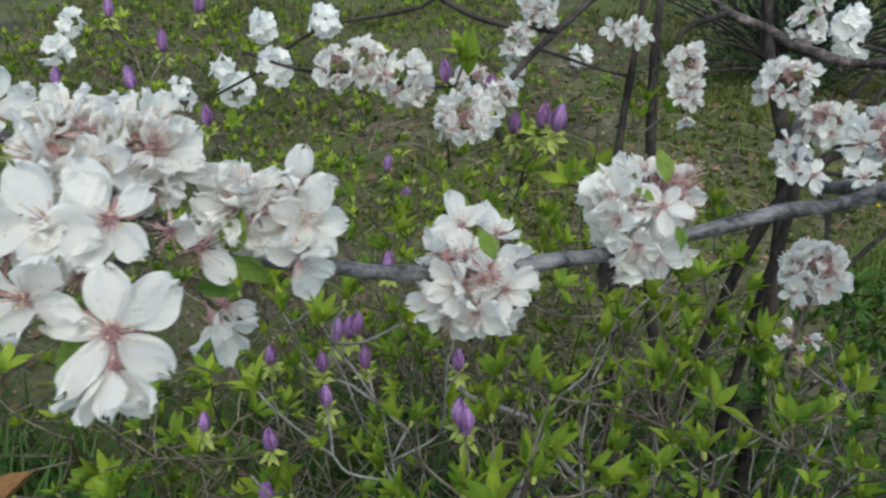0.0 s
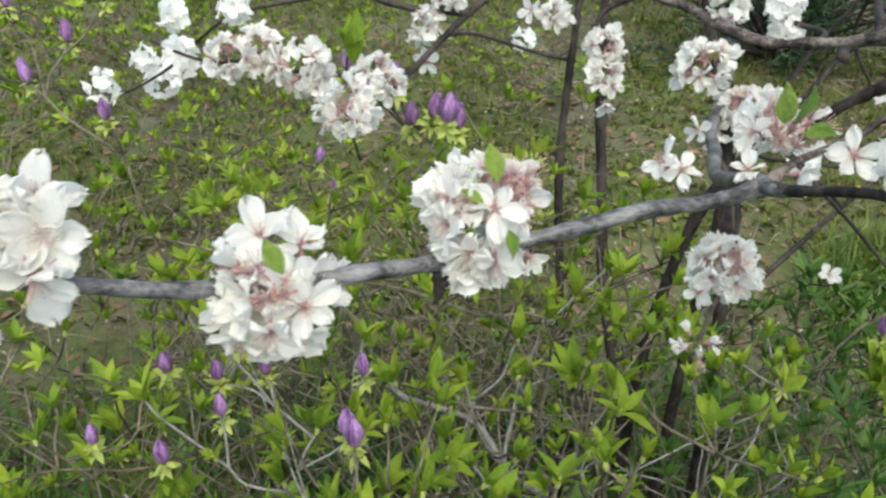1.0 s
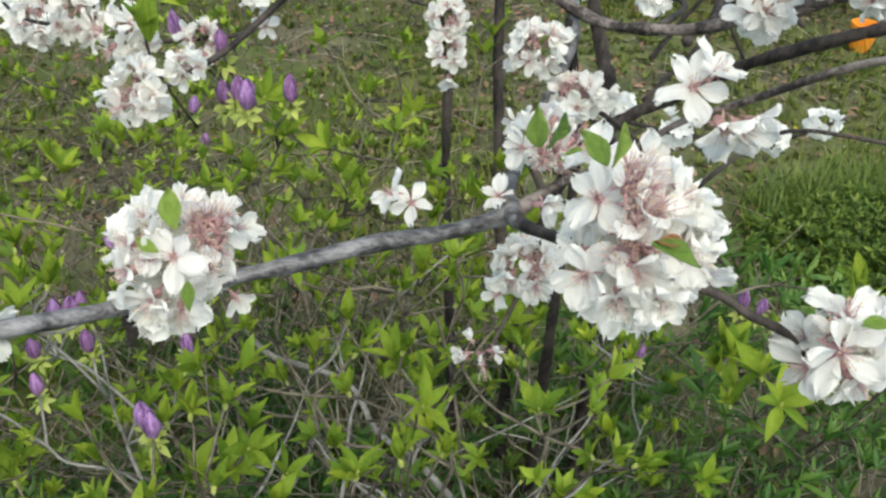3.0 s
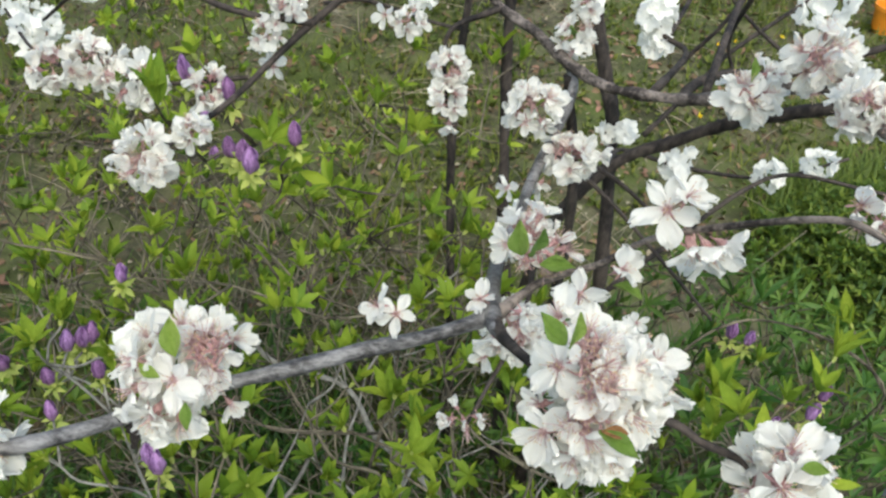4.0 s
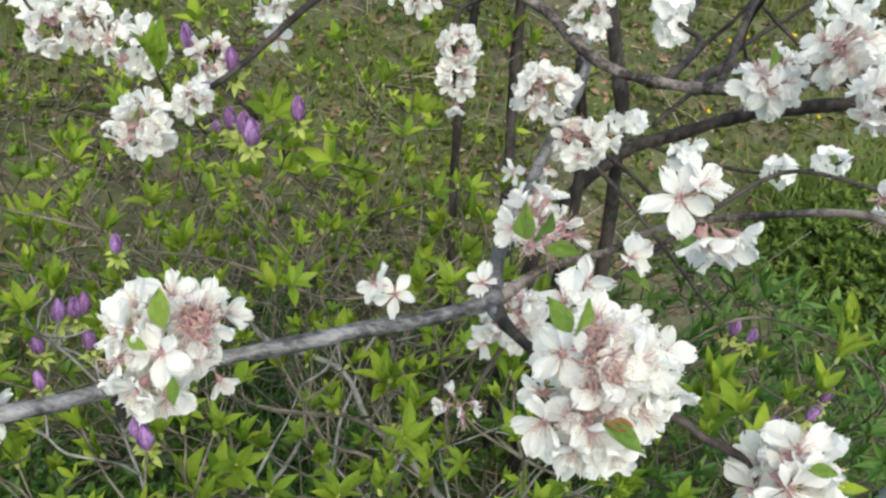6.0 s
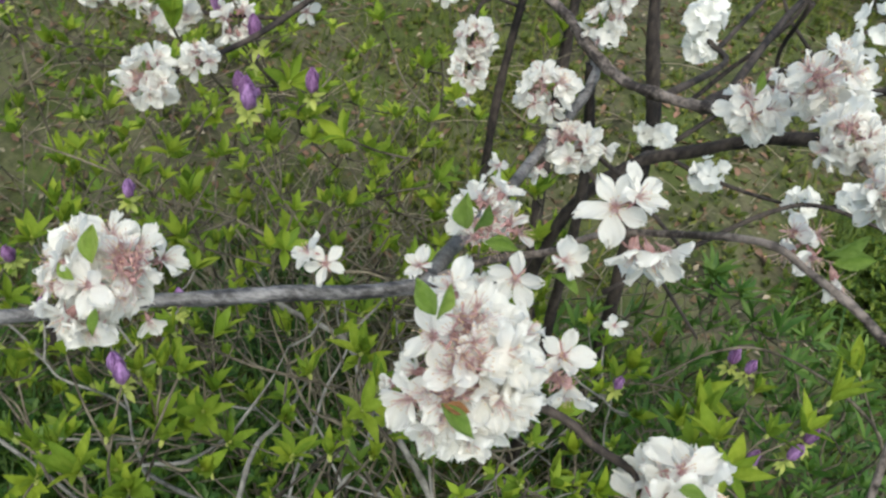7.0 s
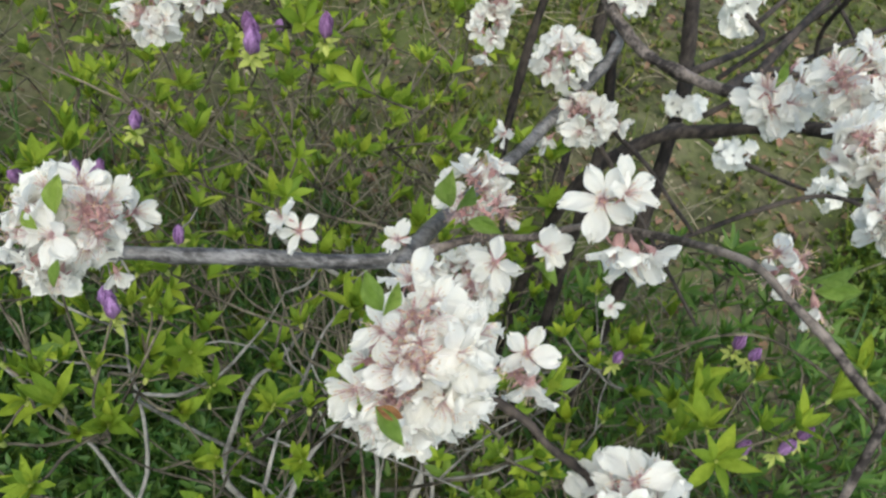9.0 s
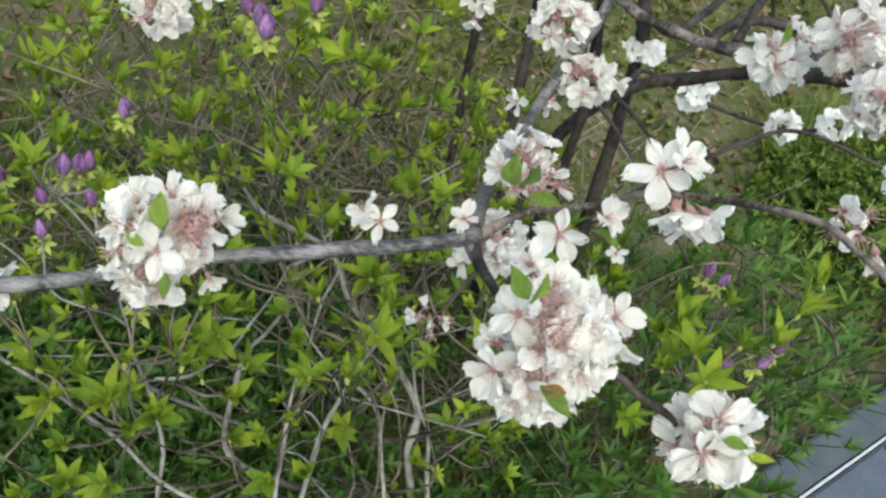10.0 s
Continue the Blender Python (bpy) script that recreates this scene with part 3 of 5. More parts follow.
def fill(c, a, r, s, n):
    """Blossoms at the back and inside of a ball, in one mesh."""
    side, poses = facing(a).to_3x3(), []
    for k in range(n):
        theta, phi = rng.uniform(0.7, 2.4), k * 2.39996 + rng.normal(0, 0.3)
        d = side @ Vector((math.sin(theta) * math.cos(phi), math.sin(theta) * math.sin(phi), math.cos(theta)))
        base = Matrix.Translation(c + d * max(0.2 * s, r - 0.9 * s) * rng.uniform(0.6, 1.1)) @ facing(d + Vector(rng.normal(0, 0.3, 3)), rng.uniform(0, 6)) @ Matrix.Scale(s * rng.uniform(0.8, 1.0), 4)
        up = rng.uniform(0.2, 0.8)
        poses += [base @ Matrix.Rotation(q * 1.2566, 4, "Z") @ Matrix.Translation((0, 0.1, 0)) @ Matrix.Rotation(up + rng.normal(0, 0.15), 4, "X") for q in range(5)]
    tagged(part("inner_blossom", scatter("inner_blossom", PETAL_SMALL, poses, PETAL), bush, HOME), kind="stuff")


def cluster(x, y, z, r, n=12, leaves=1, axis=None, size=None):
    """A ball of blossoms round the tip of a spur; the pink calyxes and a young leaf show at its middle."""
    c = Vector((x, y, z))
    # with no axis given, the ball turns to fit the camera's view
    a = Vector(axis) if axis else (CAMERA_SIDE - c).normalized() + Vector((rng.normal(0, 0.22), rng.normal(0, 0.1), rng.normal(0.12, 0.2)))
    a.normalize()
    turn = facing(a, rng.uniform(0, 6.28))
    s = size or min(0.0132, max(0.0085, r * 0.56))
    core = c - a * r * 0.12
    side = turn.to_3x3()
    # the open flowers stand round the spur and lean outwards
    for k in range(n):
        phi = k * 2.39996 + rng.normal(0, 0.25)
        out = side @ Vector((math.cos(phi), math.sin(phi), 0))
        front = rng.uniform(0.15, 1.0) if k % 3 else rng.uniform(-0.5, 0.2)
        p = core + out * max(0.3 * s, (r - 0.75 * s) * rng.uniform(0.75, 1.1)) + a * r * 0.45 * front
        flower(p, out * rng.uniform(0.7, 1.1) + a * (0.25 + 0.6 * front) + Vector(rng.normal(0, 0.2, 3)), s * rng.uniform(0.88, 1.1), rng.uniform(0.10, 0.55))
    # withered ones at the middle have dropped their petals
    for k in range(1 if y > 0.53 or r < 0.016 else 3 if y > 0.44 else 4):
        out = side @ Vector((rng.normal(0, 0.22), rng.normal(0, 0.22), 0))
        flower(core + out * r * 0.8 + a * r * rng.uniform(0.35, 0.7), a + out * 1.2 + Vector(rng.normal(0, 0.25, 3)), s * rng.uniform(0.8, 1.0), rng.uniform(0.6, 1.0), int(rng.choice((0, 0, 1))))
    fill(core, a, r, s, max(4, int(n * (1.1 if y < 0.44 else 0.6))))
    for k in range(leaves):
        d = a + Vector(rng.normal(0, 0.35, 3))
        young_leaf(core + a * r * 0.25, d, rng.uniform(0.7, 0.95) * min(0.017, r * 0.85))


def far_cluster(x, y, z, r, n=9):
    """A blossom ball farther off, in one mesh."""
    c, poses, n, r = Vector((x, y, z)), [], int(n * 1.2), r * 0.84
    s = 0.0102
    for k in range(n):
        th, ph = math.acos(1 - 2 * (k + 0.5) / n), k * 2.39996 + rng.normal(0, 0.3)
        d = Vector((math.sin(th) * math.cos(ph), math.sin(th) * math.sin(ph), math.cos(th)))
        base = Matrix.Translation(c + d * max(0.003, r - 0.8 * s) * rng.uniform(0.7, 1.35)) @ facing(d + Vector(rng.normal(0, 0.3, 3)), rng.uniform(0, 6)) @ Matrix.Scale(s * rng.uniform(0.85, 1.1), 4)
        up = rng.uniform(0.1, 0.8)
        poses += [base @ Matrix.Rotation(q * 1.2566, 4, "Z") @ Matrix.Translation((0, 0.1, 0)) @ Matrix.Rotation(up + rng.normal(0, 0.15), 4, "X") for q in range(5)]
    part("blossom", scatter("blossom", PETAL_SMALL, poses, PETAL), bush, HOME)


# the large blossoms beside the first stretch of the way
limb("twig", [(-0.103, 0.215, 0.838, 0.0022), (-0.101, 0.185, 0.846, 0.0018), (-0.100, 0.165, 0.850, 0.0016), (-0.097, 0.142, 0.852, 0.0012)], BARK_BROWN, 7, 5, 0.06)
flower((-0.0933, 0.1343, 0.8496), (0.32, -0.78, 0.52), 0.0172, 0.14)
flower((-0.114, 0.140, 0.855), (0.15, -0.80, 0.50), 0.0145, 0.45)
flower((-0.110, 0.153, 0.868), (0.0, -0.75, 0.65), 0.0150, 0.30)
flower((-0.097, 0.156, 0.868), (0.35, -0.80, 0.40), 0.0150, 0.30)
flower((-0.121, 0.151, 0.862), (-0.2, -0.80, 0.50), 0.0145, 0.40)
flower((-0.105, 0.151, 0.855), (0.2, -0.90, 0.30), 0.0130, 0.60, 3)
flower((-0.093, 0.131, 0.841), (0.25, -0.60, -0.60), 0.0130, 0.70, 4)
flower((-0.098, 0.131, 0.837), (0.0, -0.50, -0.80), 0.0125, 0.50, 4)
set_leaf((-0.104, 0.135, 0.849), (0.15, -0.1, -0.9), (0.2, -0.8, 0.4), 0.016, 2)
cluster(-0.122, 0.215, 0.861, 0.0215, 13, 0, axis=(0.2, -0.70, 0.65), size=0.0135)
cluster(-0.109, 0.217, 0.859, 0.0195, 10, 0, axis=(0.3, -0.70, 0.60), size=0.0130)
flower((-0.099, 0.214, 0.858), (0.6, -0.60, 0.30), 0.0140, 0.45)
flower((-0.100, 0.212, 0.862), (0.6, -0.50, 0.60), 0.0130, 0.45)
flower((-0.113, 0.200, 0.862), (0.1, -0.85, 0.45), 0.0130, 0.40)
flower((-0.128, 0.182, 0.864), (-0.1, -0.85, 0.40), 0.0120, 0.30, 3)
flower((-0.132, 0.204, 0.864), (-0.4, -0.70, 0.50), 0.0125, 0.60, 2)
flower((-0.1508, 0.218, 0.8735), (0.3, -0.70, 0.50), 0.0125, 0.40)
flower((-0.084, 0.186, 0.843), (0.4, -0.70, 0.40), 0.0125, 0.70, 1)
flower((-0.092, 0.187, 0.848), (0.1, -0.80, 0.50), 0.0125, 0.70, 2)
cluster(-0.075, 0.214, 0.842, 0.0160, 8, 0, size=0.0120)
flower((-0.058, 0.220, 0.848), (0.35, -0.70, 0.60), 0.0130, 0.60)
flower((-0.055, 0.211, 0.840), (0.35, -0.80, 0.35), 0.0145, 0.40)
flower((-0.061, 0.211, 0.838), (0.0, -0.85, 0.40), 0.0130, 0.50)
flower((-0.057, 0.203, 0.831), (0.15, -0.75, -0.45), 0.0140, 0.40, 4)
flower((-0.082, 0.203, 0.812), (0.8, -0.50, -0.10), 0.0115, 0.60, 3)
flower((-0.084, 0.196, 0.809), (0.45, -0.60, -0.50), 0.0125, 0.70)
set_leaf((-0.080, 0.206, 0.831), (0.25, -0.1, 0.7), (0.2, -0.8, 0.5), 0.0165, 2)
set_leaf((-0.080, 0.205, 0.829), (0.6, -0.1, -0.35), (0.1, -0.7, 0.6), 0.0160, 0)
set_leaf((-0.087, 0.188, 0.828), (0.7, -0.1, 0.0), (0.1, -0.7, 0.6), 0.0150, 1)
for along, normal, size in (((0.10, 0.1, 0.95), (0.1, -0.8, 0.4), 0.033), ((-0.12, 0.1, 0.9), (-0.3, -0.8, 0.4), 0.030), ((0.22, 0.1, 0.9), (0.4, -0.8, 0.4), 0.026)):
    set_leaf((0.024, 0.486, 0.804), along, normal, size, 6)
# balls along the grey branch
flower((-0.0004, 0.2455, 0.8199), (-0.13, -0.09, 0.99), 0.0122, 0.3, 5)
flower((0.0128, 0.2466, 0.8155), (0.37, -0.19, 0.91), 0.0122, 0.3, 5)
flower((-0.0087, 0.2359, 0.8134), (-0.84, -0.2, 0.5), 0.012, 0.3, 5)
flower((0.0194, 0.2406, 0.8039), (0.8, -0.47, 0.38), 0.0122, 0.35, 5)
flower((0.0099, 0.2302, 0.8106), (0.03, -0.65, 0.76), 0.0115, 0.5, 4)
flower((-0.0027, 0.2254, 0.8062), (-0.6, -0.73, 0.33), 0.0122, 0.35, 5)
flower((-0.0102, 0.23, 0.7987), (-0.86, -0.52, -0.02), 0.0118, 0.3, 5)
flower((0.015, 0.2273, 0.8029), (0.31, -0.9, 0.3), 0.012, 0.35, 5)
flower((0.0039, 0.221, 0.7975), (-0.18, -0.95, -0.24), 0.0125, 0.3, 5)
flower((0.0113, 0.2286, 0.7908), (0.32, -0.85, -0.41), 0.0118, 0.3, 5)
flower((-0.0048, 0.2263, 0.7913), (-0.46, -0.73, -0.5), 0.0118, 0.3, 5)
flower((0.0054, 0.2229, 0.8095), (-0.09, -0.85, 0.51), 0.0115, 0.8, 0)
flower((0.0091, 0.2243, 0.8097), (0.01, -0.91, 0.42), 0.011, 0.8, 0)
flower((0.0004, 0.2295, 0.8158), (-0.38, -0.48, 0.79), 0.011, 0.8, 1)
set_leaf((0.0097, 0.223, 0.8183), (-0.49, 0.4, 0.78), (0.11, -0.85, 0.51), 0.013, 2)
fill(Vector((0.002, 0.242, 0.797)), Vector((0.2, -0.65, 0.7)), 0.021, 0.0115, 26)
flower((0.0816, 0.2593, 0.8225), (-0.18, -0.78, 0.59), 0.01114, 0.18, 5)
flower((0.0678, 0.2797, 0.8232), (-0.58, -0.05, 0.82), 0.01175, 0.4, 5)
flower((0.0803, 0.2843, 0.8261), (-0.08, 0.03, 1.0), 0.01201, 0.35, 5)
flower((0.0905, 0.2858, 0.8217), (0.19, -0.2, 0.96), 0.01131, 0.35, 5)
flower((0.0979, 0.2899, 0.8126), (0.82, -0.08, 0.57), 0.01044, 0.45, 5)
flower((0.0944, 0.2765, 0.8176), (0.49, -0.82, 0.29), 0.01001, 0.45, 4)
flower((0.0652, 0.2679, 0.8219), (-0.87, -0.19, 0.46), 0.01175, 0.35, 5)
flower((0.0648, 0.2601, 0.8154), (-0.85, -0.52, 0.07), 0.01175, 0.35, 5)
flower((0.0728, 0.2554, 0.8062), (-0.33, -0.92, -0.21), 0.01218, 0.3, 5)
flower((0.0822, 0.2559, 0.8012), (0.14, -0.95, -0.29), 0.01131, 0.3, 5)
flower((0.0722, 0.2653, 0.8225), (-0.51, -0.5, 0.69), 0.01044, 0.5, 4)
flower((0.0864, 0.2747, 0.8265), (0.01, -0.43, 0.9), 0.01001, 0.7, 1)
flower((0.0894, 0.269, 0.8245), (0.11, -0.69, 0.72), 0.01044, 0.8, 0)
flower((0.0846, 0.2801, 0.8264), (-0.09, -0.22, 0.97), 0.00957, 0.8, 0)
flower((0.0914, 0.2638, 0.8155), (0.43, -0.87, 0.24), 0.01001, 0.7, 2)
flower((0.072, 0.2591, 0.82), (-0.48, -0.74, 0.48), 0.0087, 0.8, 0)
flower((0.0984, 0.27, 0.7953), (0.66, -0.72, -0.24), 0.00696, 0.4, 3)
flower((0.087, 0.2732, 0.824), (-0.25, -0.54, 0.81), 0.0105, 0.8, 0)
flower((0.0903, 0.276, 0.8272), (0.07, -0.25, 0.96), 0.0105, 0.8, 0)
flower((0.0949, 0.2727, 0.8244), (0.45, -0.46, 0.76), 0.0105, 0.8, 0)
flower((0.0914, 0.2694, 0.821), (0.12, -0.83, 0.55), 0.0105, 0.8, 1)
flower((0.0953, 0.2761, 0.8271), (0.46, -0.19, 0.87), 0.0105, 0.8, 0)
flower((0.0946, 0.2685, 0.8183), (0.43, -0.83, 0.35), 0.0105, 0.8, 0)
fill(Vector((0.0662, 0.2821, 0.8161)), Vector((-0.48, -0.23, 0.84)), 0.015, 0.0115, 12)
fill(Vector((0.074, 0.2627, 0.7958)), Vector((-0.05, -1.0, 0.06)), 0.012, 0.0112, 9)
fill(Vector((0.078, 0.278, 0.804)), Vector((0.2, -0.65, 0.74)), 0.023, 0.0120, 24)
set_leaf((0.0826, 0.2631, 0.8309), (-0.19, 0.57, 0.8), (0.02, -0.87, 0.49), 0.015, 2)
set_leaf((0.0772, 0.2579, 0.8254), (-0.85, 0.29, 0.44), (-0.28, -0.6, 0.75), 0.0095, 0)
set_leaf((0.0863, 0.2536, 0.8165), (0.12, -0.8, -0.59), (0.12, -0.86, 0.49), 0.0105, 0)
flower((0.165, 0.301, 0.818), (0.05, -0.70, 0.70), 0.0098, 0.15)
flower((0.157, 0.3035, 0.8205), (-0.55, -0.35, 0.75), 0.0098, 0.35, 4)
cluster(0.229, 0.362, 0.814, 0.0190, 6, 0, axis=(0.15, -0.35, 0.95), size=0.0105)
flower((0.2264, 0.3426, 0.8133), (-0.34, -0.87, 0.36), 0.0110, 0.8, 0)
flower((0.2319, 0.3445, 0.8193), (-0.15, -0.61, 0.78), 0.0110, 0.8, 0)
flower((0.2393, 0.3433, 0.8161), (0.33, -0.85, 0.41), 0.0110, 0.8, 0)
flower((0.2459, 0.3469, 0.8184), (0.59, -0.57, 0.57), 0.0110, 0.8, 1)
flower((0.2261, 0.3487, 0.8156), (-0.42, -0.5, 0.76), 0.0110, 0.8, 0)
flower((0.2412, 0.3495, 0.8215), (0.3, -0.29, 0.91), 0.0110, 0.8, 1)
flower((0.2359, 0.3436, 0.8107), (0.17, -0.97, 0.17), 0.0110, 0.8, 0)
set_leaf((0.221, 0.333, 0.826), (-0.15, 0.0, 0.95), (-0.3, -0.8, 0.5), 0.019, 2)
set_leaf((0.225, 0.332, 0.826), (0.1, 0.0, 0.95), (0.5, -0.7, 0.5), 0.019, 1)
set_leaf((0.231, 0.333, 0.820), (0.85, -0.2, 0.2), (0.1, -0.5, 0.85), 0.016, 0)
flower((0.204, 0.322, 0.808), (-0.5, -0.6, 0.6), 0.0090, 0.6)
flower((0.221, 0.309, 0.812), (0.6, -0.7, 0.3), 0.0095, 0.6)
flower((0.247, 0.316, 0.818), (-0.15, -0.9, 0.35), 0.0125, 0.25)
flower((0.266, 0.322, 0.828), (0.5, -0.4, 0.7), 0.0110, 0.6)
young_leaf((0.262, 0.318, 0.822), (0.7, -0.3, 0.1), 0.014)
flower((0.280, 0.328, 0.858), (-0.15, -0.75, 0.65), 0.0150, 0.2)
flower((0.288, 0.330, 0.864), (0.45, -0.35, 0.8), 0.0125, 0.5)
flower((0.292, 0.318, 0.845), (0.10, -0.85, -0.28), 0.0150, 0.45)
flower((0.299, 0.316, 0.846), (0.35, -0.75, -0.25), 0.0135, 0.55)
flower((0.306, 0.318, 0.848), (0.8, -0.4, -0.2), 0.0100, 0.6)
set_leaf((0.215, 0.2268, 0.8801), (-0.62, 0.38, 0.69), (-0.28, -0.52, 0.81), 0.013, 2)
set_leaf((0.2158, 0.2245, 0.881), (0.06, 0.46, 0.89), (0.53, -0.64, 0.56), 0.0125, 1)
set_leaf((0.2219, 0.1998, 0.8732), (0.79, -0.52, -0.33), (0.0, -0.47, 0.88), 0.0135, 1)
set_leaf((0.2302, 0.1983, 0.8738), (-0.99, 0.03, 0.1), (0.01, -0.54, 0.84), 0.008, 7)
flower((0.2157, 0.2302, 0.8667), (-0.54, -0.58, 0.61), 0.01175, 0.22, 5)
flower((0.2188, 0.2513, 0.8679), (-0.41, 0.06, 0.91), 0.01131, 0.3, 5)
flower((0.2283, 0.2452, 0.8681), (0.03, 0.03, 1.0), 0.01044, 0.4, 5)
flower((0.2366, 0.2358, 0.8682), (0.39, -0.23, 0.89), 0.01131, 0.35, 5)
flower((0.2317, 0.2237, 0.868), (0.27, -0.62, 0.74), 0.01175, 0.35, 5)
flower((0.2428, 0.2252, 0.8615), (0.72, -0.48, 0.5), 0.01131, 0.4, 5)
flower((0.2435, 0.2215, 0.8521), (0.56, -0.82, 0.12), 0.01131, 0.35, 5)
flower((0.2342, 0.2199, 0.8577), (0.28, -0.86, 0.42), 0.01088, 0.5, 4)
flower((0.2123, 0.2187, 0.8471), (-0.66, -0.71, 0.25), 0.01175, 0.35, 5)
flower((0.2249, 0.2125, 0.8526), (-0.0, -1.0, 0.06), 0.01131, 0.4, 4)
flower((0.2215, 0.2124, 0.8426), (-0.22, -0.94, -0.27), 0.01175, 0.3, 5)
flower((0.2337, 0.2123, 0.8439), (0.28, -0.92, -0.27), 0.01131, 0.3, 5)
flower((0.2124, 0.2297, 0.8479), (-0.83, -0.44, 0.34), 0.00957, 0.6, 3)
flower((0.2265, 0.2307, 0.8709), (-0.09, -0.43, 0.9), 0.01044, 0.8, 1)
flower((0.224, 0.2246, 0.8687), (-0.09, -0.69, 0.72), 0.01001, 0.8, 0)
flower((0.2231, 0.223, 0.8603), (-0.18, -0.75, 0.63), 0.01001, 0.8, 1)
flower((0.2217, 0.218, 0.857), (-0.17, -0.86, 0.47), 0.01044, 0.8, 0)
flower((0.2232, 0.2133, 0.8565), (0.04, -0.96, 0.29), 0.01001, 0.8, 1)
flower((0.2286, 0.2176, 0.8592), (0.24, -0.8, 0.55), 0.00914, 0.9, 1)
flower((0.2236, 0.2322, 0.8757), (0.15, -0.44, 0.89), 0.0105, 0.8, 0)
flower((0.2286, 0.2333, 0.8734), (0.42, -0.32, 0.85), 0.0105, 0.8, 1)
flower((0.222, 0.2263, 0.8736), (-0.09, -0.51, 0.86), 0.0105, 0.8, 1)
flower((0.2279, 0.2235, 0.8745), (0.24, -0.4, 0.88), 0.0105, 0.8, 0)
flower((0.2251, 0.2206, 0.8712), (-0.03, -0.49, 0.87), 0.0105, 0.8, 0)
flower((0.2244, 0.2172, 0.8663), (-0.18, -0.52, 0.83), 0.0105, 0.8, 1)
flower((0.2286, 0.2192, 0.8685), (0.15, -0.44, 0.89), 0.0105, 0.8, 1)
flower((0.2229, 0.2147, 0.8621), (-0.34, -0.55, 0.76), 0.0105, 0.8, 1)
flower((0.2184, 0.2138, 0.8571), (-0.58, -0.54, 0.61), 0.0105, 0.8, 0)
flower((0.2273, 0.2138, 0.861), (-0.1, -0.51, 0.85), 0.0105, 0.8, 0)
flower((0.2445, 0.2419, 0.8639), (0.74, 0.1, 0.67), 0.0120, 0.3, 5)
flower((0.2506, 0.2367, 0.8518), (0.94, -0.06, 0.33), 0.0120, 0.3, 5)
flower((0.2473, 0.2267, 0.8469), (0.88, -0.47, -0.01), 0.0120, 0.3, 5)
flower((0.2401, 0.228, 0.8682), (0.51, -0.42, 0.75), 0.0120, 0.3, 5)
flower((0.2395, 0.2185, 0.856), (0.43, -0.83, 0.35), 0.0120, 0.3, 5)
fill(Vector((0.2406, 0.2324, 0.8557)), Vector((0.43, -0.61, 0.67)), 0.015, 0.0115, 16)
fill(Vector((0.2296, 0.218, 0.839)), Vector((-0.05, -1.0, 0.06)), 0.014, 0.0115, 12)
fill(Vector((0.232, 0.243, 0.849)), Vector((-0.25, -0.6, 0.75)), 0.022, 0.0115, 34)
fill(Vector((0.240, 0.240, 0.833)), Vector((-0.05, -0.8, 0.55)), 0.021, 0.0115, 32)
flower((0.264, 0.2591, 0.8253), (-0.08, -0.74, 0.67), 0.0105, 0.8, 0)
flower((0.2669, 0.258, 0.8246), (0.33, -0.61, 0.72), 0.0105, 0.8, 0)
flower((0.266, 0.264, 0.832), (0.0, -0.65, 0.75), 0.0120, 0.45)
flower((0.272, 0.262, 0.816), (0.2, -0.75, -0.55), 0.0125, 0.5)
flower((0.3086, 0.2221, 0.8107), (-0.01, -0.9, 0.44), 0.0155, 0.25, 5)
flower((0.3156, 0.2354, 0.8148), (0.14, -0.15, 0.98), 0.0145, 0.3, 5)
flower((0.3054, 0.2301, 0.7958), (-0.95, -0.31, 0.08), 0.014, 0.2, 5)
flower((0.326, 0.231, 0.8079), (0.84, -0.41, 0.37), 0.015, 0.3, 5)
flower((0.3094, 0.2411, 0.7992), (-0.6, 0.22, 0.77), 0.0135, 0.35, 5)
flower((0.3205, 0.2242, 0.7956), (0.45, -0.86, -0.24), 0.0145, 0.25, 5)
flower((0.3279, 0.2474, 0.8032), (0.32, 0.55, 0.77), 0.014, 0.3, 5)
flower((0.3134, 0.2288, 0.8147), (0.28, -0.47, 0.84), 0.0105, 0.8, 0)
flower((0.3096, 0.2298, 0.8131), (-0.37, -0.2, 0.91), 0.01, 0.8, 1)
set_leaf((0.3111, 0.2222, 0.8225), (0.85, -0.37, 0.38), (-0.16, -0.36, 0.92), 0.010, 2)
set_leaf((0.3306, 0.2282, 0.8025), (0.97, -0.06, 0.22), (-0.18, -0.27, 0.95), 0.0150, 6)
fill(Vector((0.3208, 0.2359, 0.7973)), Vector((-0.11, -0.64, 0.76)), 0.019, 0.0125, 12)
flower((0.331, 0.284, 0.896), (-0.45, -0.55, 0.65), 0.0100, 0.9, 2)
flower((0.337, 0.281, 0.899), (-0.05, -0.60, 0.80), 0.0100, 0.9, 1)
flower((0.339, 0.279, 0.891), (0.0, -0.90, 0.20), 0.0095, 0.6, 2)
flower((0.333, 0.283, 0.888), (-0.5, -0.70, 0.0), 0.0090, 0.9, 1)
flower((0.347, 0.273, 0.888), (0.35, -0.70, -0.50), 0.0090, 0.9, 2)
set_leaf((0.342, 0.278, 0.893), (0.45, 0.05, 0.75), (0.3, -0.8, 0.4), 0.016, 1)
set_leaf((0.345, 0.276, 0.892), (0.75, -0.05, 0.4), (0.0, -0.6, 0.8), 0.014, 0)
flower((0.3574, 0.4366, 0.8523), (-0.03, -0.9, 0.43), 0.0138, 0.25, 5)
flower((0.3537, 0.446, 0.8489), (-0.73, -0.49, 0.48), 0.0125, 0.35, 5)
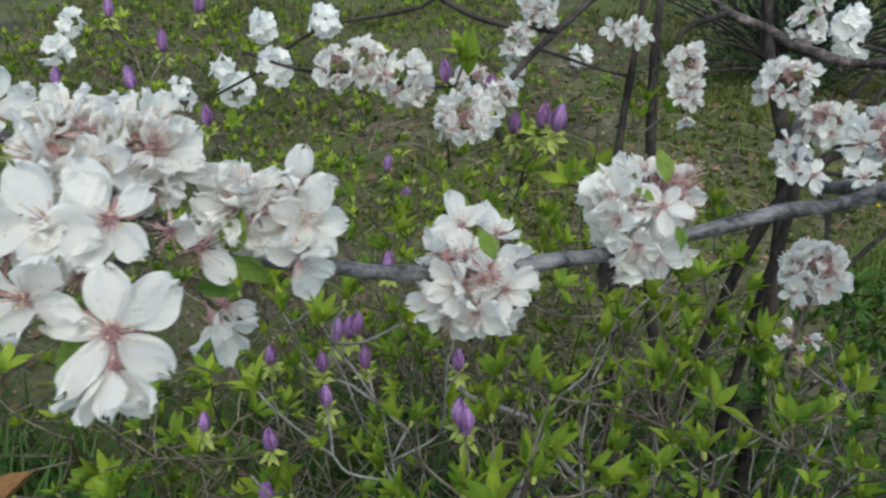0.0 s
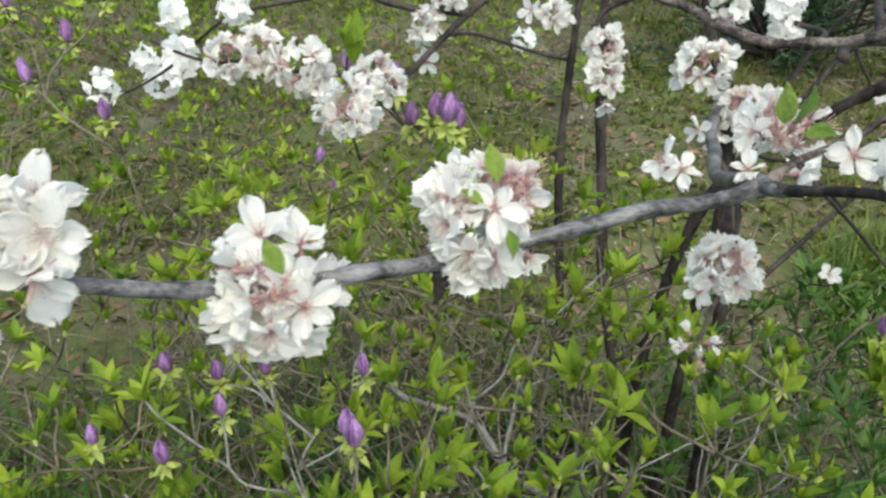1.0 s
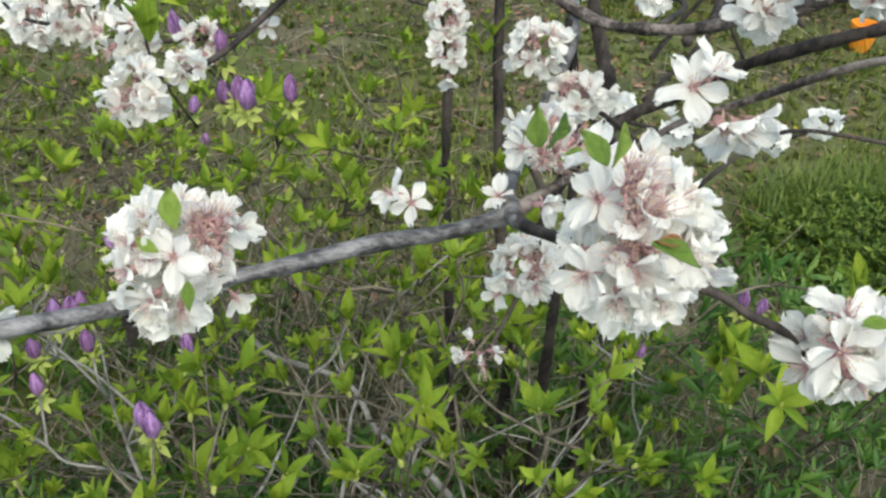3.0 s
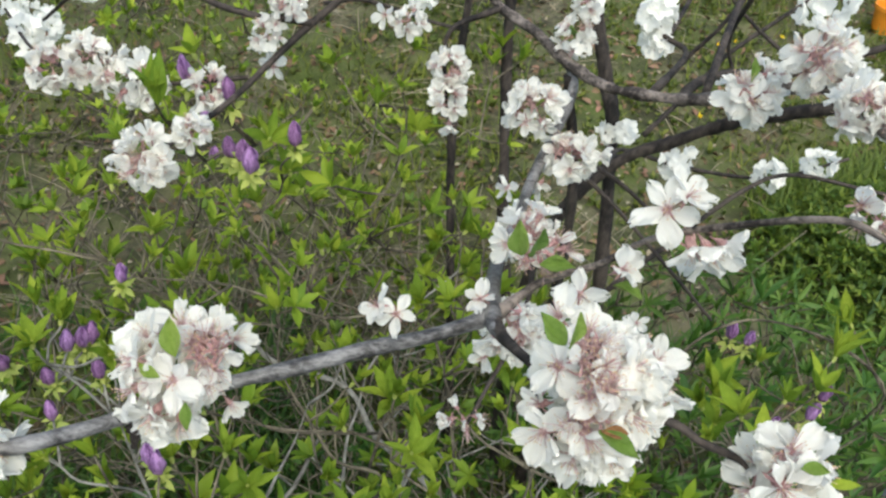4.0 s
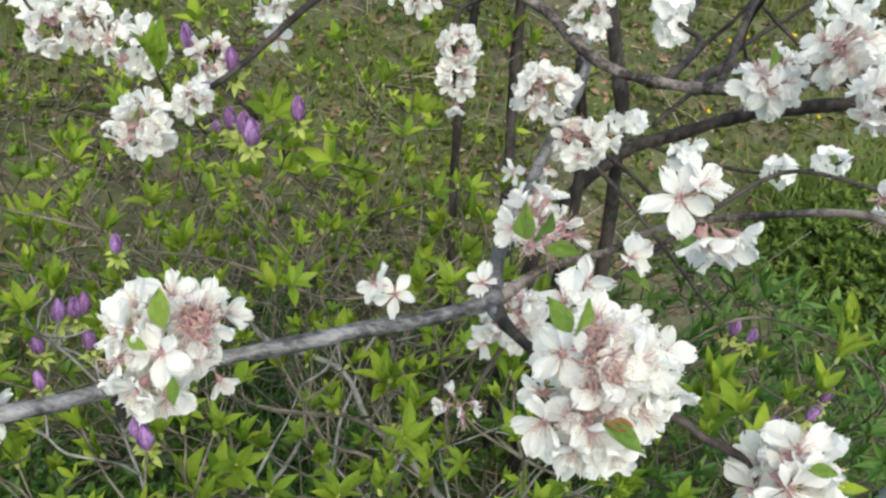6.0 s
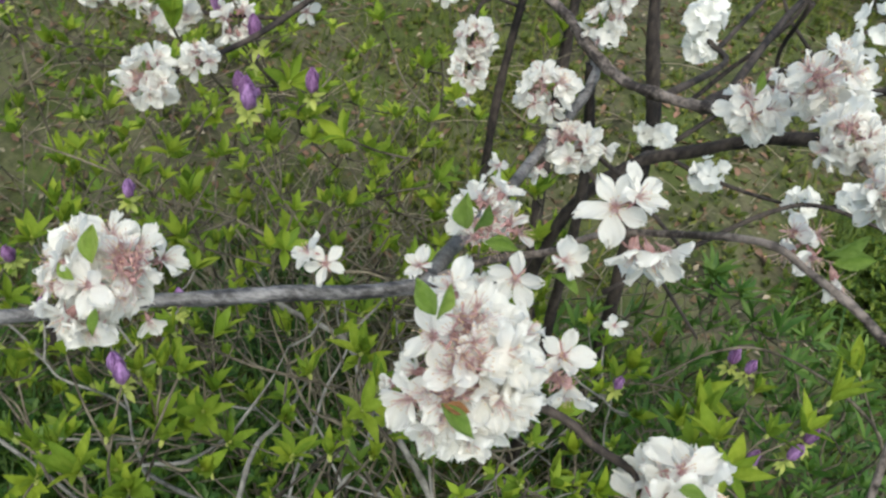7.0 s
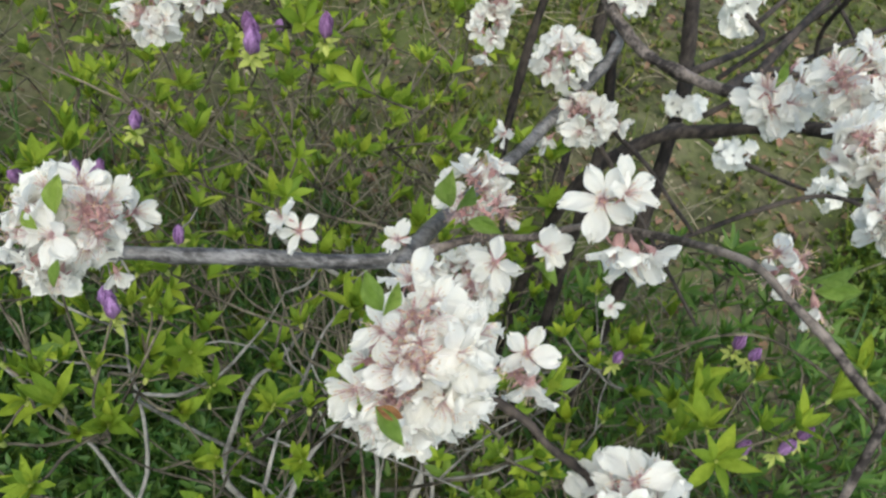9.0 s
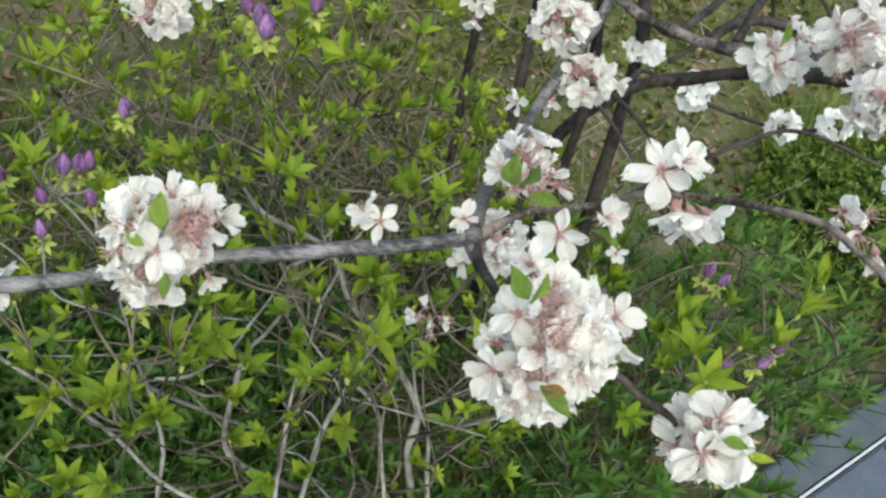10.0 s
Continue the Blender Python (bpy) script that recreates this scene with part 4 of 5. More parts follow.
flower((0.3668, 0.4415, 0.8545), (0.55, -0.49, 0.67), 0.0125, 0.35, 5)
flower((0.3623, 0.4383, 0.8452), (0.1, -0.97, -0.23), 0.012, 0.3, 5)
flower((0.3565, 0.456, 0.8527), (-0.52, 0.15, 0.84), 0.011, 0.5, 4)
flower((0.3521, 0.439, 0.8595), (-0.13, -0.38, 0.92), 0.011, 0.8, 0)
flower((0.3513, 0.4429, 0.8585), (-0.33, -0.23, 0.92), 0.01, 0.8, 0)
flower((0.3706, 0.4557, 0.8598), (0.18, -0.24, 0.95), 0.01, 0.5, 4)
flower((0.3782, 0.4565, 0.8582), (0.65, -0.34, 0.68), 0.0085, 0.5, 4)
flower((0.3676, 0.4677, 0.8615), (0.09, 0.05, 0.99), 0.0075, 0.5, 3)
set_leaf((0.3548, 0.4391, 0.8622), (0.03, 0.61, 0.79), (0.09, -0.71, 0.7), 0.013, 1)
fill(Vector((0.366, 0.452, 0.845)), Vector((-0.4, -0.7, 0.5)), 0.019, 0.0115, 10)
flower((0.3699, 0.4285, 0.8876), (-0.79, -0.17, 0.59), 0.013, 0.3, 5)
flower((0.3823, 0.4326, 0.896), (-0.01, 0.2, 0.98), 0.013, 0.3, 5)
flower((0.3716, 0.4202, 0.88), (-0.53, -0.84, -0.08), 0.0125, 0.3, 5)
flower((0.3797, 0.4158, 0.8822), (0.07, -1.0, -0.01), 0.0125, 0.4, 5)
flower((0.3875, 0.4224, 0.8917), (0.65, -0.34, 0.68), 0.0125, 0.35, 5)
flower((0.3677, 0.4121, 0.8937), (-0.11, -0.65, 0.75), 0.012, 0.8, 0)
flower((0.3735, 0.4117, 0.8955), (0.19, -0.54, 0.82), 0.0115, 0.8, 0)
flower((0.3713, 0.4101, 0.89), (0.02, -0.85, 0.52), 0.011, 0.8, 1)
flower((0.3882, 0.4115, 0.881), (0.49, -0.87, -0.1), 0.011, 0.4, 4)
flower((0.3781, 0.4187, 0.8716), (-0.08, -0.88, -0.48), 0.009, 0.5, 2)
fill(Vector((0.386, 0.428, 0.884)), Vector((-0.4, -0.7, 0.4)), 0.019, 0.0115, 10)
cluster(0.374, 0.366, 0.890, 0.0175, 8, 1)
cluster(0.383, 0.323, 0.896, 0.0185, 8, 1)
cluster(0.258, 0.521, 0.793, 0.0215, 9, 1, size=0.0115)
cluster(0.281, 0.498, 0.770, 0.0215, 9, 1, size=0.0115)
flower((0.263, 0.49, 0.753), (-0.4, -0.7, -0.3), 0.0105, 0.5)
flower((0.236, 0.46, 0.772), (-0.7, -0.6, 0.2), 0.0100, 0.4)
flower((0.303, 0.50, 0.772), (0.8, -0.4, 0.1), 0.0100, 0.7)
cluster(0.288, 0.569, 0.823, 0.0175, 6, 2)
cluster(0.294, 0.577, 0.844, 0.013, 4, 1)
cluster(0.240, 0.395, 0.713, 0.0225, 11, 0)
flower((0.200, 0.339, 0.698), (-0.7, -0.5, 0.4), 0.0088, 0.9, 2)
flower((0.208, 0.340, 0.695), (0.1, -0.8, 0.2), 0.0085, 0.9, 1)
flower((0.216, 0.341, 0.698), (0.6, -0.5, 0.5), 0.0088, 0.8, 2)
flower((0.210, 0.338, 0.689), (0.1, -0.6, -0.7), 0.0085, 0.9, 0)
flower((0.1988, 0.336, 0.6985), (-0.79, -0.32, 0.52), 0.0062, 1.25)
flower((0.2032, 0.3434, 0.7042), (-0.43, 0.37, 0.82), 0.0058, 1.25)
set_leaf((0.206, 0.338, 0.696), (-0.2, -0.3, 0.8), (-0.2, -0.7, 0.5), 0.011, 1)
flower((0.222, 0.381, 0.704), (-0.6, -0.7, 0.2), 0.0100, 0.4)
flower((0.335, 0.438, 0.678), (0.0, -0.7, 0.6), 0.0085, 0.3)
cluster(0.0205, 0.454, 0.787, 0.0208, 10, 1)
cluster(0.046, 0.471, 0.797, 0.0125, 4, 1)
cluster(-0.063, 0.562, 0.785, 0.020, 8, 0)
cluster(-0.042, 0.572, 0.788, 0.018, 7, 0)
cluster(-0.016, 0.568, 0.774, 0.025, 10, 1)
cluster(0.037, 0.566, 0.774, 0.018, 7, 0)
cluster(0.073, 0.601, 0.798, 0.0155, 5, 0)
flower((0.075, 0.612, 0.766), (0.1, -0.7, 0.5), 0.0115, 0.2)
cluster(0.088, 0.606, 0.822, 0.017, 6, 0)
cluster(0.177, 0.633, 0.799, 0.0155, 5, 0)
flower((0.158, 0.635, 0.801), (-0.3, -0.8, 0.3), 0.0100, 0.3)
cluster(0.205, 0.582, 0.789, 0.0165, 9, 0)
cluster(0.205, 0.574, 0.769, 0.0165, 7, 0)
flower((0.207, 0.568, 0.748), (0.0, -0.7, -0.4), 0.0100, 0.5)
far_cluster(0.375, 0.662, 0.803, 0.020, 10)
far_cluster(0.377, 0.655, 0.782, 0.018, 9)
far_cluster(0.394, 0.721, 0.655, 0.017, 6)
far_cluster(0.378, 0.725, 0.652, 0.014, 5)
far_cluster(0.430, 0.666, 0.659, 0.023, 9)
far_cluster(0.506, 0.637, 0.667, 0.019, 8)
far_cluster(0.542, 0.628, 0.688, 0.019, 8)
far_cluster(0.497, 0.644, 0.828, 0.029, 14)
far_cluster(-0.124, 0.670, 0.751, 0.021, 8)
far_cluster(-0.254, 0.849, 0.663, 0.023, 9)
far_cluster(-0.194, 0.865, 0.668, 0.026, 11)
far_cluster(-0.20, 0.83, 0.70, 0.018, 7)
far_cluster(-0.144, 0.743, 0.766, 0.020, 8)
far_cluster(-0.083, 0.702, 0.783, 0.0195, 8)
far_cluster(-0.371, 0.886, 0.730, 0.018, 6)
far_cluster(-0.387, 0.873, 0.703, 0.022, 9)
far_cluster(-0.382, 0.758, 0.691, 0.016, 6)
far_cluster(0.204, 0.911, 0.699, 0.018, 6)


# ---- azalea bushes ----
def whorl_poses(place, direction, size, count, gen, lift=None):
    """Poses of the leaves of one shoot, erect and spreading round its tip."""
    base = Matrix.Translation(place) @ facing(direction, gen.uniform(0, 6.28))
    lift = gen.uniform(0.72, 1.35) if lift is None else lift + gen.uniform(-0.25, 0.25)
    return [base @ Matrix.Rotation(k * 6.2832 / count + gen.normal(0, 0.2), 4, "Z") @ Matrix.Rotation(lift + gen.normal(0, 0.18), 4, "X") @ Matrix.Rotation(gen.normal(0, 0.2), 4, "Y") @ Matrix.Scale(size * gen.uniform(0.7, 1.12), 4) for k in range(count)]


def azalea(label, base, middle, radii, top, stems, shoots, placed=(), buds=(), singles=0, deep=0, seed=0, leaf=0.0225, canes=(), blade_t=None, green=None, bare=None):
    """A bush of many thin stems from one root, with a shoot of leaves or a bud at each tip."""
    gen = np.random.default_rng(seed)
    base = Vector(base)
    az = thing("azalea_bush", base, label, "bush", "azalea bushes of the bed")
    home = Matrix.Translation(-base)
    tips = [(Vector(p), 1.0) for p in placed]
    while len(tips) < shoots + len(placed):
        a, q = gen.uniform(0, 6.2832), math.sqrt(gen.uniform(0, 1))
        x, y = middle[0] + radii[0] * q * math.cos(a), middle[1] + radii[1] * q * math.sin(a)
        high = (top - GROUND) * (1 - 0.30 * q * q) * gen.uniform(0.12, 1.0) ** 0.55
        if not (bare and y < bare[0] and GROUND + high < bare[1]):
            tips.append((Vector((x, y, GROUND + high)), 0.0))
    trunks = []
    for k in range(stems):
        a, q = gen.uniform(0, 6.2832), math.sqrt(gen.uniform(0.05, 1))
        goal = Vector((middle[0] + 0.85 * radii[0] * q * math.cos(a), middle[1] + 0.85 * radii[1] * q * math.sin(a), GROUND + (top - GROUND) * gen.uniform(0.45, 0.75)))
        foot = base + Vector((gen.normal(0, 0.05), gen.normal(0, 0.05), -0.03))
        pts = []
        thick = gen.uniform(0.0011, 0.0024)
        for s in np.linspace(0, 1, 6):
            p = foot.lerp(goal, s)
            p.z = foot.z + (goal.z - foot.z) * s ** gen.uniform(0.75, 1.1)
            p += Vector(gen.normal(0, 0.012, 3)) * (s > 0)
            pts.append((*p, thick * (1 - 0.78 * s)))
        trunks.append(pts)
    for thick, c in canes:
        foot = base + Vector((gen.normal(0, 0.05), gen.normal(0, 0.05), -0.03))
        pts = [(*p, thick * (0.62 + 0.38 * i / len(c))) for i, p in enumerate(c)]
        ahead = (Vector(c[0]) - Vector(c[1])).normalized() + Vector((0, 0, 0.5)) + Vector(gen.normal(0, 0.25, 3))
        tip = Vector(c[0]) + ahead * 0.025
        pts = [(*(tip + ahead * 0.02 + Vector((0, 0, 0.012))), 0.0006), (*tip, thick * 0.42)] + pts
        low = Vector(c[-1]).lerp(foot, 0.5) + Vector(gen.normal(0, 0.02, 3))
        trunks.append([(*foot, thick * 1.4), (*low, thick * 1.25)] + pts[::-1])
    plain = len(trunks) - len(canes)
    nodes = [(k, Vector(p[:3])) for k, t in enumerate(trunks) for p in t[1:]]
    twigs = [[] for _ in trunks]
    leaf_shoots = []

    def reach(p):
        """A twig from the nearest stem to a tip; returns the way it points."""
        k, q = min(nodes, key=lambda e: (e[1] - p).length + (0.3 if e[1].z > p.z - 0.02 else 0))
        ln = (p - q).length
        mid = q.lerp(p, 0.5) + Vector(gen.normal(0, 0.05 * ln, 3)) - Vector((0, 0, 0.03 * ln))
        near = q.lerp(p, 0.82) + Vector(gen.normal(0, 0.012 * ln, 3)) - Vector((0, 0, 0.02 * ln))
        twigs[k].append([(*q, 0.0012), (*mid, 0.0010), (*near, 0.0009), (*p, 0.0008)])
        nodes.append((k, near))
        d = (p - near).normalized() + Vector((0, 0, 0.9)) + Vector(gen.normal(0, 0.25, 3))
        return d.normalized()

    made, joined, dark = 0, [], []
    tips = tips[:singles] + sorted(tips[singles:], key=lambda e: e[0].z)
    for p, known in tips:
        d = reach(p)
        size = leaf * gen.uniform(0.65, 1.25)
        count = int(gen.integers(5, 9))
        if made < singles:
            made += 1
            shoot = part("leaf_shoot", BUDLET, az, home @ Matrix.Translation(p) @ facing(d) @ Matrix.Scale(0.006, 4))
            inv = shoot.matrix_basis.inverted() @ home
            for m in whorl_poses(p, d, size, count, gen):
                part("leaf", LEAVES[int(gen.integers(4))], shoot, inv @ m)
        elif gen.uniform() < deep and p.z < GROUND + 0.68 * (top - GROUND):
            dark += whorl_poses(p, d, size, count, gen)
        else:
            joined += whorl_poses(p, d, size, count, gen)
    for p in buds:
        p = Vector(p)
        low = p - Vector((0, 0, 0.009))
        d = reach(low)
        d = (d + Vector((0, 0, 1.6))).normalized()
        s = gen.uniform(0.0132, 0.0162)
        b = part("bud", BUDS[int(gen.integers(3))], az, home @ Matrix.Translation(low) @ facing(d, gen.uniform(0, 6.28)) @ Matrix.Diagonal((s, s, s * 1.32, 1)), "closed purple flower bud")
        inv = b.matrix_basis.inverted() @ home
        for m in whorl_poses(low - d * 0.001, d + Vector((0, -0.3, 0)), 0.009, 5, gen, 0.45) + whorl_poses(low - d * 0.007, d + Vector((0, -0.4, 0)), 0.0105, 7, gen, 0.0):
            part("bract", BRACTS[int(gen.integers(3))], b, inv @ m)
        for m in whorl_poses(low - d * 0.012, d, leaf * 0.6, 2, gen):
            joined.append(m)
    for k, t in enumerate(trunks):
        v, f = join_tubes([t], 6, 4, 0.06 if k < plain else 0.13, gen)
        for c in twigs[k]:
            v2, f2 = tube(c, 5, 3, 0.0, None, len(v))
            v, f = v + v2, f + f2
        part("stem", mesh_of("stem", v, f, TWIG if k < plain or canes[k - plain][0] < 0.0018 else CANE), az, home)
    if joined:
        tagged(part("foliage", scatter("foliage", blade_t or LEAF_SMALL, joined, green or AZ_LEAF), az, home), kind="stuff")
    # low leaves; without a green of its own, the bush's shade is in their colour
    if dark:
        tagged(part("lower_foliage", scatter("lower_foliage", blade_t or LEAF_SMALL, dark, green or AZ_LEAF_SHADED), az, home), kind="stuff")
    return az


LEAF_SMALL = blade(0.18, 2, 4, leaf_profile, 0.0, -0.12, 0.015, 0.5, 61)
LEAF_NARROW = blade(0.105, 2, 4, leaf_profile, 0.0, -0.18, 0.015, 0.5, 62)
BUDLET = mesh_of("budlet", *tube([(0, 0, -0.6, 0.18), (0, 0, -0.2, 0.3), (0, 0, 0.3, 0.26), (0, 0, 0.8, 0.05)], 6, 2), BRACT)

SHOOTS_A = [(0.021, 0.489, 0.811), (0.075, 0.566, 0.730), (-0.064, 0.537, 0.660), (0.055, 0.521, 0.678), (0.116, 0.582, 0.613), (0.137, 0.653, 0.590), (0.169, 0.592, 0.624), (0.100, 0.668, 0.698), (0.195, 0.745, 0.630), (0.153, 0.844, 0.600), (0.235, 0.578, 0.588), (0.192, 0.527, 0.603), (0.217, 0.523, 0.602), (0.136, 0.464, 0.609), (0.170, 0.427, 0.606), (0.188, 0.393, 0.619), (0.137, 0.411, 0.593), (0.083, 0.500, 0.620), (-0.072, 0.440, 0.642), (-0.057, 0.456, 0.648), (0.007, 0.474, 0.638), (-0.017, 0.537, 0.637), (0.071, 0.347, 0.653), (0.047, 0.395, 0.630)]
SHOOTS_B = [(0.171, 0.421, 0.604), (0.182, 0.365, 0.628), (0.054, 0.359, 0.568), (0.141, 0.471, 0.570), (-0.008, 0.444, 0.547), (-0.029, 0.406, 0.534), (-0.095, 0.493, 0.564), (0.028, 0.572, 0.793), (0.146, 0.573, 0.636), (0.175, 0.706, 0.700), (0.109, 0.770, 0.686), (0.220, 0.514, 0.582), (0.269, 0.410, 0.573), (0.126, 0.385, 0.572), (0.175, 0.391, 0.571), (0.301, 0.397, 0.585)]
SHOOTS_C = [(0.057, 0.293, 0.603), (0.077, 0.361, 0.597), (0.138, 0.315, 0.588), (0.100, 0.345, 0.592), (0.051, 0.234, 0.638), (0.043, 0.283, 0.604), (0.172, 0.318, 0.583), (0.112, 0.564, 0.625), (0.154, 0.594, 0.618), (0.020, 0.486, 0.628), (0.015, 0.296, 0.625), (0.027, 0.377, 0.604), (0.032, 0.288, 0.622), (0.062, 0.330, 0.602), (0.097, 0.307, 0.618), (0.135, 0.260, 0.615), (0.172, 0.409, 0.632), (0.189, 0.403, 0.604), (0.021, 0.252, 0.632), (0.176, 0.360, 0.599), (0.227, 0.654, 0.613), (0.117, 0.623, 0.573), (-0.018, 0.306, 0.612)]
SHOOTS_R = [(0.448, 0.514, 0.539), (0.441, 0.462, 0.536), (0.461, 0.430, 0.553), (0.490, 0.462, 0.567), (0.512, 0.461, 0.581), (0.508, 0.540, 0.526), (0.539, 0.494, 0.584), (0.577, 0.540, 0.578), (0.447, 0.485, 0.542), (0.433, 0.447, 0.534), (0.400, 0.549, 0.513), (0.449, 0.447, 0.565), (0.430, 0.471, 0.546)]
SHOOTS_D = [(0.275, 0.912, 0.633), (0.295, 0.914, 0.643), (0.316, 0.905, 0.632), (0.287, 0.905, 0.622), (0.299, 0.817, 0.574), (0.195, 0.965, 0.609), (0.162, 0.923, 0.572), (0.192, 0.834, 0.58)]
BUDS_A = [(0.060, 0.502, 0.768), (0.080, 0.459, 0.787), (0.073, 0.475, 0.783), (0.096, 0.553, 0.745), (0.018, 0.582, 0.778), (0.051, 0.563, 0.773), (-0.074, 0.449, 0.602), (-0.065, 0.469, 0.615), (-0.056, 0.474, 0.614), (-0.051, 0.477, 0.615), (-0.043, 0.459, 0.597), (-0.070, 0.429, 0.586), (-0.027, 0.499, 0.657), (0.019, 0.367, 0.624), (0.023, 0.363, 0.619), (0.026, 0.451, 0.601), (-0.157, 0.424, 0.569)]
BUDS_L = [(-0.114, 0.468, 0.595), (-0.109, 0.413, 0.560), (-0.108, 0.376, 0.550), (-0.027, 0.802, 0.605), (-0.009, 0.743, 0.597), (-0.175, 0.618, 0.726), (-0.242, 0.650, 0.745), (-0.301, 0.641, 0.748), (-0.274, 0.717, 0.788), (-0.232, 0.722, 0.757), (-0.200, 0.738, 0.789)]
BUDS_R = [(0.488, 0.564, 0.543), (0.501, 0.555, 0.544), (0.519, 0.466, 0.557), (0.492, 0.463, 0.536), (0.391, 0.536, 0.510), (0.524, 0.467, 0.573), (0.514, 0.458, 0.560)]

CANES_A = [
    (0.0023, [(-0.071, 0.347, 0.535), (-0.039, 0.339, 0.519), (0.006, 0.333, 0.468), (0.045, 0.315, 0.441), (0.095, 0.312, 0.411)]),
    (0.002, [(-0.014, 0.423, 0.484), (-0.007, 0.41, 0.463), (0.007, 0.396, 0.44), (0.02, 0.378, 0.423), (0.032, 0.353, 0.404), (0.041, 0.318, 0.367)]),
    (0.0021, [(0.083, 0.44, 0.496), (0.07, 0.416, 0.483), (0.043, 0.397, 0.467), (0.009, 0.393, 0.444)]),
    (0.0023, [(0.136, 0.475, 0.489), (0.134, 0.445, 0.47), (0.128, 0.41, 0.45), (0.13, 0.371, 0.42), (0.137, 0.331, 0.382)]),
    (0.0028, [(0.182, 0.426, 0.493), (0.17, 0.399, 0.477), (0.16, 0.372, 0.464), (0.156, 0.342, 0.44), (0.152, 0.319, 0.409)]),
    (0.0052, [(0.061, 0.616, 0.427), (0.13, 0.612, 0.397), (0.161, 0.574, 0.365), (0.195, 0.54, 0.364), (0.22, 0.518, 0.351), (0.256, 0.488, 0.315), (0.256, 0.461, 0.267), (0.268, 0.422, 0.207)]),
    (0.0037, [(0.256, 0.486, 0.319), (0.271, 0.469, 0.306), (0.279, 0.443, 0.273), (0.29, 0.412, 0.228)]),
    (0.0026, [(0.152, 0.477, 0.395), (0.19, 0.464, 0.376), (0.21, 0.452, 0.359), (0.222, 0.427, 0.326), (0.235, 0.389, 0.278)]),
    (0.0014, [(0.184, 0.491, 0.427), (0.205, 0.471, 0.404), (0.231, 0.439, 0.377), (0.238, 0.399, 0.315)]),
    (0.0013, [(0.239, 0.494, 0.432), (0.245, 0.462, 0.414), (0.255, 0.444, 0.382), (0.277, 0.404, 0.321)]),
    (0.0017, [(0.069, 0.493, 0.484), (0.109, 0.498, 0.47), (0.15, 0.517, 0.444), (0.197, 0.533, 0.407)]),
    (0.004, [(0.084, 0.508, 0.372), (0.071, 0.49, 0.363), (0.066, 0.458, 0.335), (0.07, 0.424, 0.263)]),
    (0.0015, [(-0.056, 0.293, 0.495), (-0.013, 0.291, 0.457), (0.042, 0.321, 0.422)]),
    (0.0012, [(0.042, 0.384, 0.471), (0.057, 0.38, 0.455), (0.083, 0.37, 0.424), (0.106, 0.339, 0.387)]),
    (0.0013, [(0.098, 0.445, 0.427), (0.134, 0.454, 0.406), (0.16, 0.454, 0.382), (0.182, 0.433, 0.349), (0.2, 0.387, 0.296)]),
]
CANES_B = [
    (0.0016, [(0.170, 0.387, 0.554), (0.199, 0.390, 0.488), (0.221, 0.379, 0.329)]),
    (0.0016, [(-0.029, 0.542, 0.612), (0.042, 0.535, 0.612), (0.114, 0.522, 0.591), (0.180, 0.537, 0.550)]),
    (0.0016, [(0.068, 0.572, 0.616), (0.101, 0.566, 0.578), (0.145, 0.570, 0.552), (0.215, 0.576, 0.508)]),
    (0.0016, [(0.083, 0.490, 0.564), (0.108, 0.461, 0.536), (0.130, 0.448, 0.500), (0.169, 0.443, 0.480)]),
    (0.0016, [(0.154, 0.436, 0.590), (0.175, 0.410, 0.570), (0.209, 0.391, 0.537)]),
    (0.0016, [(0.211, 0.464, 0.589), (0.235, 0.430, 0.562), (0.277, 0.414, 0.542), (0.311, 0.397, 0.518)]),
]
CANES_R = [(0.0017, [(0.432, 0.546, 0.524), (0.464, 0.556, 0.551), (0.503, 0.551, 0.571), (0.555, 0.515, 0.578), (0.62, 0.51, 0.52), (0.64, 0.55, 0.40)])]

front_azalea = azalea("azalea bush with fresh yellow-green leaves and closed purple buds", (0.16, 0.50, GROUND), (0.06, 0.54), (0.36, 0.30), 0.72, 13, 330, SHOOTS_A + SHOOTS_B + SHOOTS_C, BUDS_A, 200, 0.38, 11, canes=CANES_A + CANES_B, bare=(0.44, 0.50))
# leaf placed to fit the camera's view, at a depth where shoots leave it visible
part("withered_leaf", mesh_of("withered_leaf", *blade(0.30, 6, 8, leaf_profile, 0.45, 0.15, 0.06, 0.3, 77), DRY_LEAF), front_azalea, Matrix.Translation(Vector((-0.2908, 0.4389, 0.5073)) - Vector((0.16, 0.50, GROUND))) @ Matrix.Rotation(2.4, 4, "Z") @ Matrix.Rotation(-0.5, 4, "X") @ Matrix.Scale(0.042, 4), "curled brown dead leaf")
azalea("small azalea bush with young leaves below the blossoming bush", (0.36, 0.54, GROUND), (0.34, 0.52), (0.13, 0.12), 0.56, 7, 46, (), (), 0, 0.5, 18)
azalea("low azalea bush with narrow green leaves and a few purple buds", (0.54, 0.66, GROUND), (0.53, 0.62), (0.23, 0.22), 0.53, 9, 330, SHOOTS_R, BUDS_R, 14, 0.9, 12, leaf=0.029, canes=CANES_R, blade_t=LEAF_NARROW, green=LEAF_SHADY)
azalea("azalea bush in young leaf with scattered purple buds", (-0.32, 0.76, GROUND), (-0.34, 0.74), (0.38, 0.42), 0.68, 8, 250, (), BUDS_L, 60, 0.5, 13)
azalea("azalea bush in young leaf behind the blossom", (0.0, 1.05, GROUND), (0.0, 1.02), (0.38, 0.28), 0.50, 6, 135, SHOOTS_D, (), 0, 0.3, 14)
